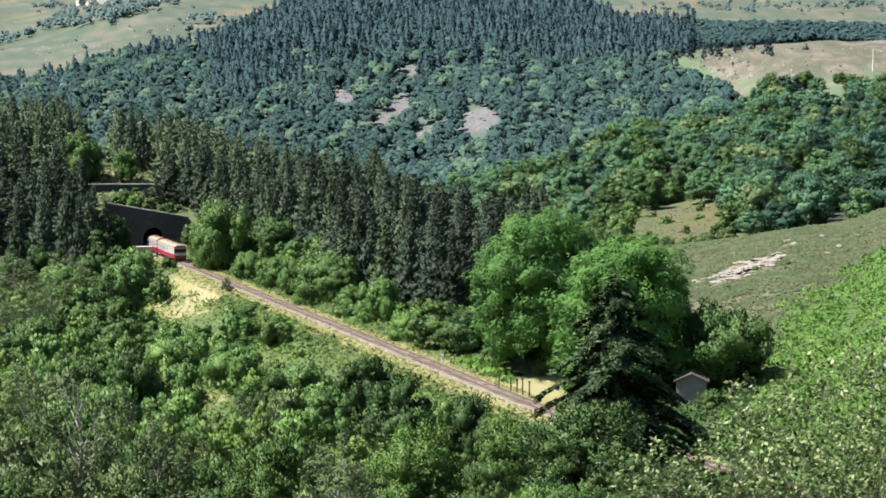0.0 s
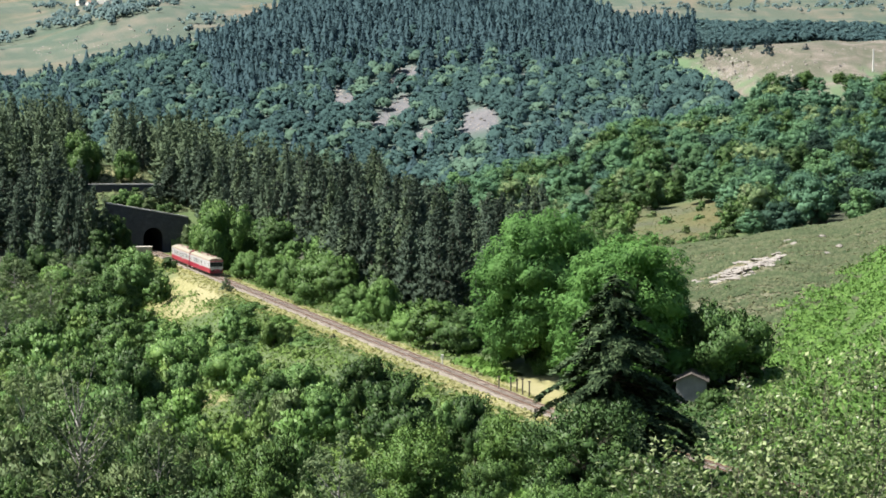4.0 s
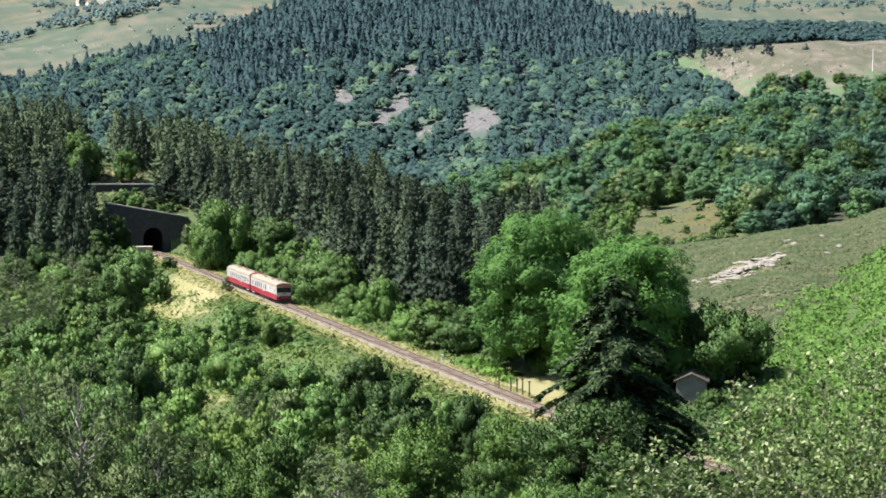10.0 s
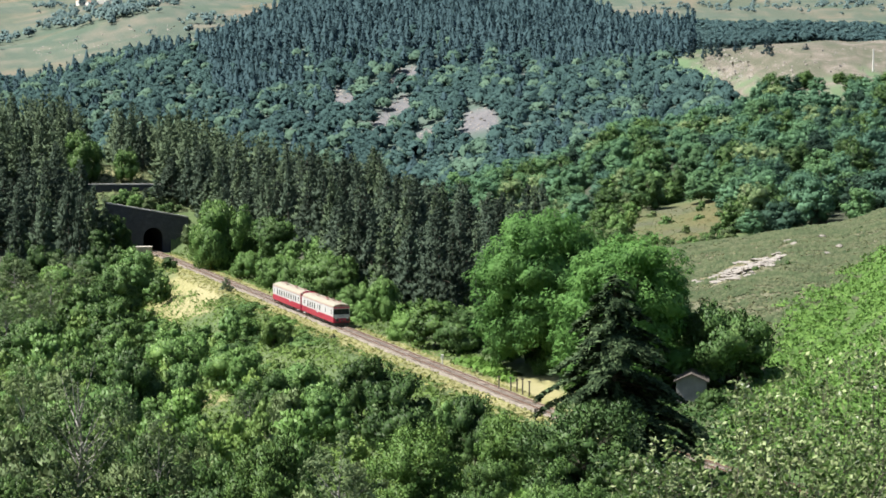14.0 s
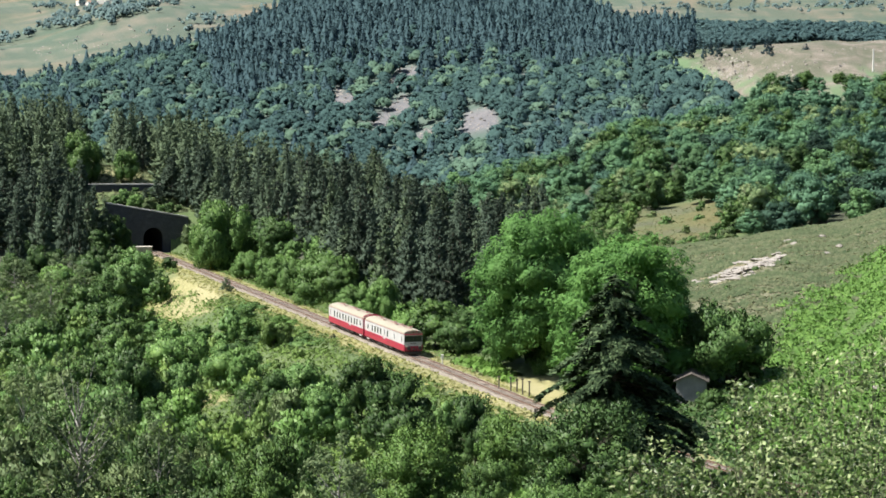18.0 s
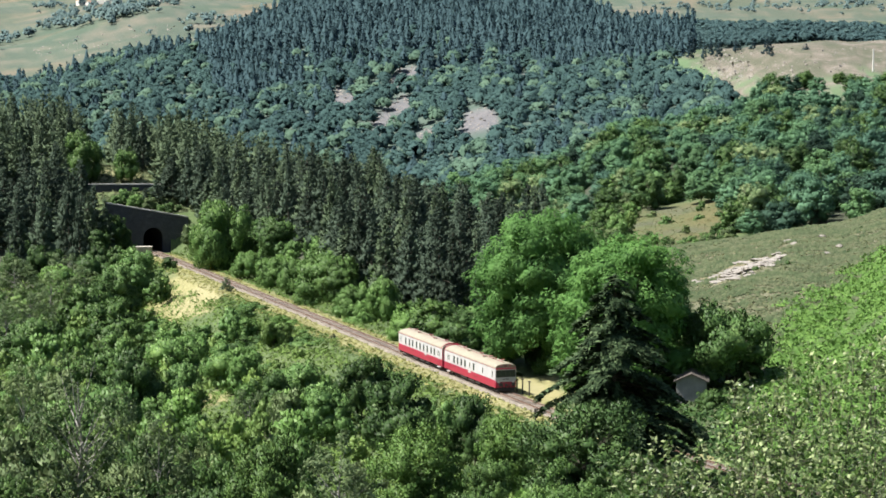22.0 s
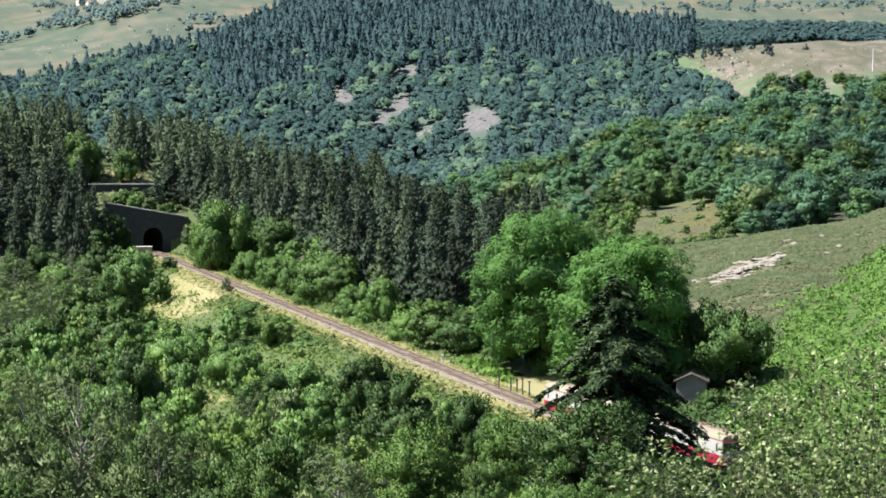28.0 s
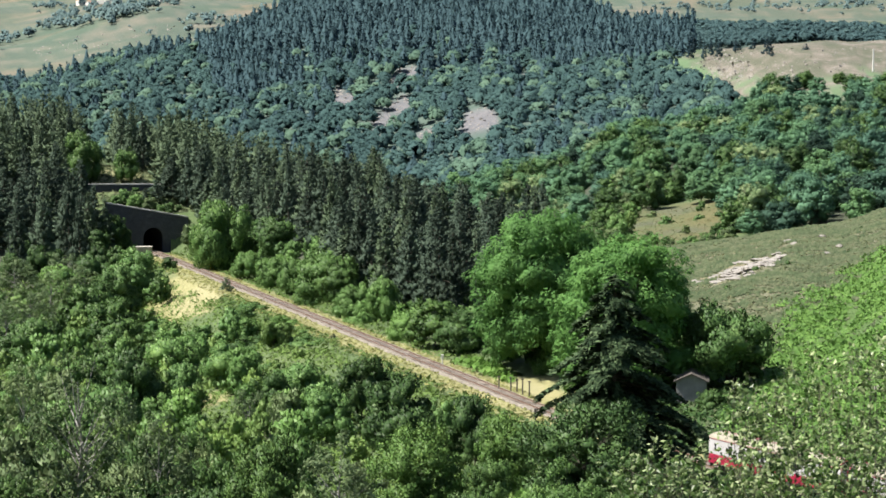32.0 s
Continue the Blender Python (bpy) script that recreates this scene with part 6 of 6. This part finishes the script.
tufts("dry_grass_tufts", [p[:2] for p in dry], 0.36, 9, DRY_GRASS, "straw-coloured dry grass beside the track", 0.5, 0.5)
green = scatter(2600, 230, 1010, 225, 488, 0.6, lambda x, y, u: 3.6 < off_track(x, y) < 9 or (-11 < off_track(x, y) < -5.0 and not 388 < y < 436), 12)
green = [p for p in green if not (850 < p[2] < 1000 and p[1] < 275 and off_track(p[0], p[1]) > 0)]
tufts("green_grass_tufts", [p[:2] for p in green], 0.6, 7, GREEN_GRASS, "green grass and weeds along the railway banks", 0.5, 0.5)
bloom = [(x, y) for x, y, u in scatter(70, 345, 378, 432, 452, 0.3, lambda x, y, u: 3.2 < off_track(x, y) < 6)]
tufts("yellow_flowers", bloom, 0.5, 7, FLOWER, "patch of yellow flowers beside the track", 0.5, 0.7)
# weeds added in dark leaf colour, in place of the spruce's shade
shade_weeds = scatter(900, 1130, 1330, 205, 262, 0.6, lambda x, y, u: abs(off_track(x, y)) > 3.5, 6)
tufts("shade_weeds", [p[:2] for p in shade_weeds], 0.8, 7, LEAF_DARK, "dark green weeds standing in for shade round the hut and spruce", 0.5, 0.5)
weeds = scatter(5000, -60, 1000, 150, 440, 0.8, lambda x, y, u: off_track(x, y) < -9, 4)
tufts("undergrowth", [p[:2] for p in weeds], 1.0, 14, GREEN_GRASS, "olive-green undergrowth between the trees", 0.5, 0.6, 0.5, 0.22)
slope_weeds = scatter(900, 140, 345, 494, 545, 0.7, lambda x, y, u: tunnel_depth(x, y) > 2.5, 6)
tufts("terrace_weeds", [p[:2] for p in slope_weeds], 0.8, 7, HEATHER, "olive weeds and grass on the terrace over the tunnel", 0.5, 0.4)
for x, y, u in scatter(46, 1115, 1300, 432, 520, 2.2, lambda x, y, u: y < 447 or u > 1262 + (y - 447) * 0.2 or TR.random() < 0.03, 8):
    plant(pick([BUSH[0], BUSH[2], BUSH[3]]), x, y, TR.uniform(0.8, 2.4), TR.uniform(2.0, 4.2), TR, "low green bush at the meadow's edge", "bushes round the meadow")
grass_far = scatter(700, 1110, 1300, 440, 535, 0.9, None, 3)
tufts("meadow_tufts", [p[:2] for p in grass_far], 0.4, 6, TUSSOCK, "olive tussocks on the small meadow", 0.5, 0.15)


# ---- rocks ----
def boulder(seed, w, d, h):
    r = random.Random(seed)
    bm = bmesh.new()
    bmesh.ops.create_icosphere(bm, subdivisions=2, radius=1.0)
    for v in bm.verts:
        n = noise.noise(v.co * 1.7 + Vector((seed * 3.1, 0, 0)))
        v.co *= 1 + 0.35 * n
        v.co = Vector((round(v.co.x * 3.2) / 3.2 * 0.6 + v.co.x * 0.4, v.co.y, round(v.co.z * 2.4) / 2.4 * 0.7 + v.co.z * 0.3))
        v.co = Vector((v.co.x * w, v.co.y * d, v.co.z * h))
    return bm


outcrop = thing("rock_outcrop", "pale bare rock slabs breaking through the heath", "rock")
RR = np.random.default_rng(77)
for k in range(74):
    f = RR.random() if k % 3 else RR.normal(0.5, 0.14)
    u = 1262 + f * 122 + RR.normal(0, 5)
    v_ = 500 - f * 46 + RR.normal(0, 4.5) * (1.2 - abs(f - 0.5))
    x, y = meets_ground(u, v_, 236, 445)
    part("rock_slab", boulder(k, RR.uniform(0.5, 1.2) * (1 if k % 4 else 1.6), RR.uniform(1.0, 2.4) * (1 if k % 4 else 1.5), RR.uniform(0.22, 0.34)), ROCK, outcrop, m=pose(x, y, gz(x, y) - 0.02, RR.uniform(-10, 2), RR.uniform(-8, 8), RR.uniform(-30, 30)))
for k, (u, v_) in enumerate(((1406, 434), (1462, 450), (1455, 420), (1486, 438), (1240, 502), (1395, 428), (1555, 690), (1470, 640), (1230, 500), (1175, 588))):
    x, y = meets_ground(u, v_, 200, 445)
    b = tagged(new("boulder"), "pale boulder lying in the heath", "rock")
    b.matrix_basis = pose(x, y, gz(x, y) + 0.05, 0, 0, k * 37)
    part("stone", boulder(100 + k, 0.8, 0.7, 0.4), ROCK, b)
bits = []
for k in range(430):
    u, v_ = (RR.normal(1290, 26), RR.normal(122, 14)) if k % 3 else (RR.uniform(1240, 1560), RR.uniform(84, 140))
    bits.append(meets_ground(u, v_, 870, 1200))
for px, py, rx, ry in BARE:
    for k in range(46):
        a, q = RR.uniform(0, 6.283), RR.random() ** 0.5
        bits.append((px + math.cos(a) * q * rx, py + math.sin(a) * q * ry))
STONES_NEAR = len(bits)
for k in range(320):
    f = RR.random()
    u, v_ = (RR.normal(440, 30), RR.normal(26, 9)) if k % 2 else (60 + 380 * f, 96 - 66 * f + RR.normal(0, 8))
    bits.append(meets_ground(u, v_, 1400, 2200))
P = np.array(bits)
pos = np.column_stack([P, ground_z(P[:, 0], P[:, 1]) + 0.25])
v, f = leaves(RR, pos, np.tile([0, -0.5, 0.8], (len(P), 1)), RR.uniform(0.3, 0.9, len(P)) * np.where(np.arange(len(P)) < STONES_NEAR, 1.2, 1.5), 0.8, 0.4, fold=0.8)
tagged(new("meadow_stones", mesh_np("meadow_stones", v, f, ROCK)), "pale stones strewn over far meadows and scree", "stones", kind="stuff")


# ---- the near shrubs: stems that sway a little, with single leaves ----
SWAYS = []


def aspen_shrub(label, u0, u1, y, tops, stems, leaf, twigs, seed):
    """A shrub of several stems; tops: heights of the crown edge (v) at u0 and u1."""
    rng = np.random.default_rng(seed)
    xm = (0.5 * (u0 + u1) - 784) / 3600 * y
    zb = gz(xm, y) - 0.1
    t = thing("aspen_shrub", label, "shrub", m=pose(xm, y, zb))
    for k in range(stems):
        f = (k + rng.uniform(0.2, 0.8)) / stems
        u = u0 + (u1 - u0) * f
        yy = y + rng.uniform(-1.6, 1.6)
        x, top = sight(u, tops[0] + (tops[1] - tops[0]) * f + rng.uniform(-10, 45), yy)
        H = top - zb
        root = np.array([(x - xm) * 0.45, (yy - y) * 0.4, 0.0])
        tip = np.array([x - xm, yy - y, H]) - root
        seg, pos, out = [], [], []
        n = 9
        pts = [tip * (i / n) + np.array([rng.normal(0, 0.03), rng.normal(0, 0.03), 0]) * (i > 0) for i in range(n + 1)]
        for i in range(n):
            seg.append((pts[i], pts[i + 1], 0.008 * (1 - i / n) + 0.002, 0.008 * (1 - (i + 1) / n) + 0.002))
        for j in range(twigs):
            g = 0.25 + 0.75 * rng.random() ** 1.35
            a = pts[min(int(g * n), n - 1)] + (tip / n) * (g * n % 1)
            d = np.array([rng.normal(0, 1), rng.normal(0, 1), rng.uniform(0.1, 1.2)])
            L = rng.uniform(0.25, 0.75) * (1.25 - 0.6 * g)
            b = a + d / np.linalg.norm(d) * L
            seg.append((a, b, 0.003, 0.0012))
            m = int(rng.integers(10, 24))
            q = (0.2 + 0.85 * rng.random(m) ** 0.7)[:, None]
            pos.append(a + (b - a) * q + rng.normal(0, 0.035, (m, 3)) - np.array([0, 0, 0.03]))
            out.append(np.tile(d * 0.4 + np.array([-0.5, -0.3, 0.7]), (m, 1)))
        stem_v, stem_f = tubes(seg, 4)
        stem = part("stem", mesh_np("stem", stem_v, stem_f, BARK, True), None, t, m=Matrix.Translation(root))
        pos, out = np.concatenate(pos), np.concatenate(out)
        v, f_ = leaves(rng, pos, out, np.full(len(pos), leaf), 0.62, 0.85, 0.3)
        part("foliage", mesh_np("foliage", v, f_, LEAF_SHRUB), None, stem)
        SWAYS.append((stem, tuple(root), rng.uniform(0, 6.28), rng.uniform(0.25, 0.6)))
    return t


aspen_shrub("young aspen shrub with glossy small leaves on the near slope", 1296, 1425, 23.5, (700, 655), 11, 0.033, 24, 401)
aspen_shrub("young aspen shrub with glossy small leaves on the near slope", 1425, 1600, 25.0, (665, 605), 14, 0.033, 24, 402)
aspen_shrub("low aspen shrub with pale glossy leaves on the near slope", 1112, 1205, 22.5, (795, 800), 7, 0.033, 22, 403)
aspen_shrub("low aspen shrub with pale glossy leaves on the near slope", 1278, 1590, 21.5, (790, 780), 15, 0.033, 22, 405)
aspen_shrub("low aspen shrub with pale glossy leaves on the near slope", 1195, 1290, 21.0, (846, 842), 5, 0.033, 18, 406)
aspen_shrub("low leafy shrub with small glossy leaves on the near slope", 70, 290, 31.0, (845, 850), 8, 0.031, 24, 404)


# ---- sleepers ----
def build_sleepers():
    bm = boxed(-1.3, 1.3, -0.125, 0.125, -0.3, -0.155, 0.015)
    me = bpy.data.meshes.new("sleeper")
    bm.to_mesh(me)
    bm.free()
    me.materials.append(SLEEPER)
    ss = np.arange(S_END - 4, 3, -0.62)
    far_v, far_f = [], []
    q = np.array([v.co[:] for v in me.vertices])
    n = 0
    for s in ss:
        x, y, h = on_track(s)
        if y < 184:
            continue
        if n < 300:
            part("sleeper", me, None, track, m=Matrix.Translation((x, y, 0)) @ Matrix.Rotation(h, 4, "Z"))
        else:
            c, d = math.cos(h), math.sin(h)
            far_v.append(np.column_stack([q[:, 0] * c - q[:, 1] * d + x, q[:, 0] * d + q[:, 1] * c + y, q[:, 2]]))
        n += 1
    k = len(q)
    faces = [[v + i * k for v in p.vertices] for i in range(len(far_v)) for p in me.polygons]
    m2 = bpy.data.meshes.new("sleeper_run")
    m2.from_pydata(np.concatenate(far_v).tolist(), [], faces)
    tagged(part("sleeper_run", m2, SLEEPER, track), kind="stuff")


build_sleepers()


# ---- what moves ----
SPEED = 9.7
FRONT_S = float(np.interp(-340.0, -TRACK_Y, TRACK_S))       # the train's nose at 13 s


def car_pose(s):
    """A car with its middle at s metres along the line, carried by its two bogies."""
    xa, ya, _ = on_track(s + 6.9)
    xb, yb, _ = on_track(s - 6.9)
    return Matrix.Translation(((xa + xb) / 2, (ya + yb) / 2, 0.004)) @ Matrix.Rotation(math.atan2(ya - yb, xa - xb), 4, "Z")


def motions():
    for car, back in ((motor_car, CAR / 2 + 0.4), (trailer_car, CAR * 1.5 + 1.2)):
        walk(car, [(t, car_pose(FRONT_S + SPEED * (t - 13) - back)) for t in np.linspace(0, 32, 33)])
    for stem, root, ph, amp in SWAYS:                     # a light breeze
        rows = []
        for t in np.linspace(0, 32, 54):
            a = amp * (math.sin(t * 1.9 + ph) + 0.6 * math.sin(t * 0.7 + ph * 2.0))
            rows.append((t, pose(*root, 0.5 * amp * math.sin(t * 1.3 + ph), a, 0)))
        walk(stem, rows)
    for w, x in WHEELSETS:
        rows = []
        for t in np.arange(0, 961, 2) / 30:
            rows.append((t, Matrix.Translation((x, 0, 0.43)) @ Matrix.Rotation(SPEED * t / 0.43, 4, "Y")))
        walk(w, rows)


motions()
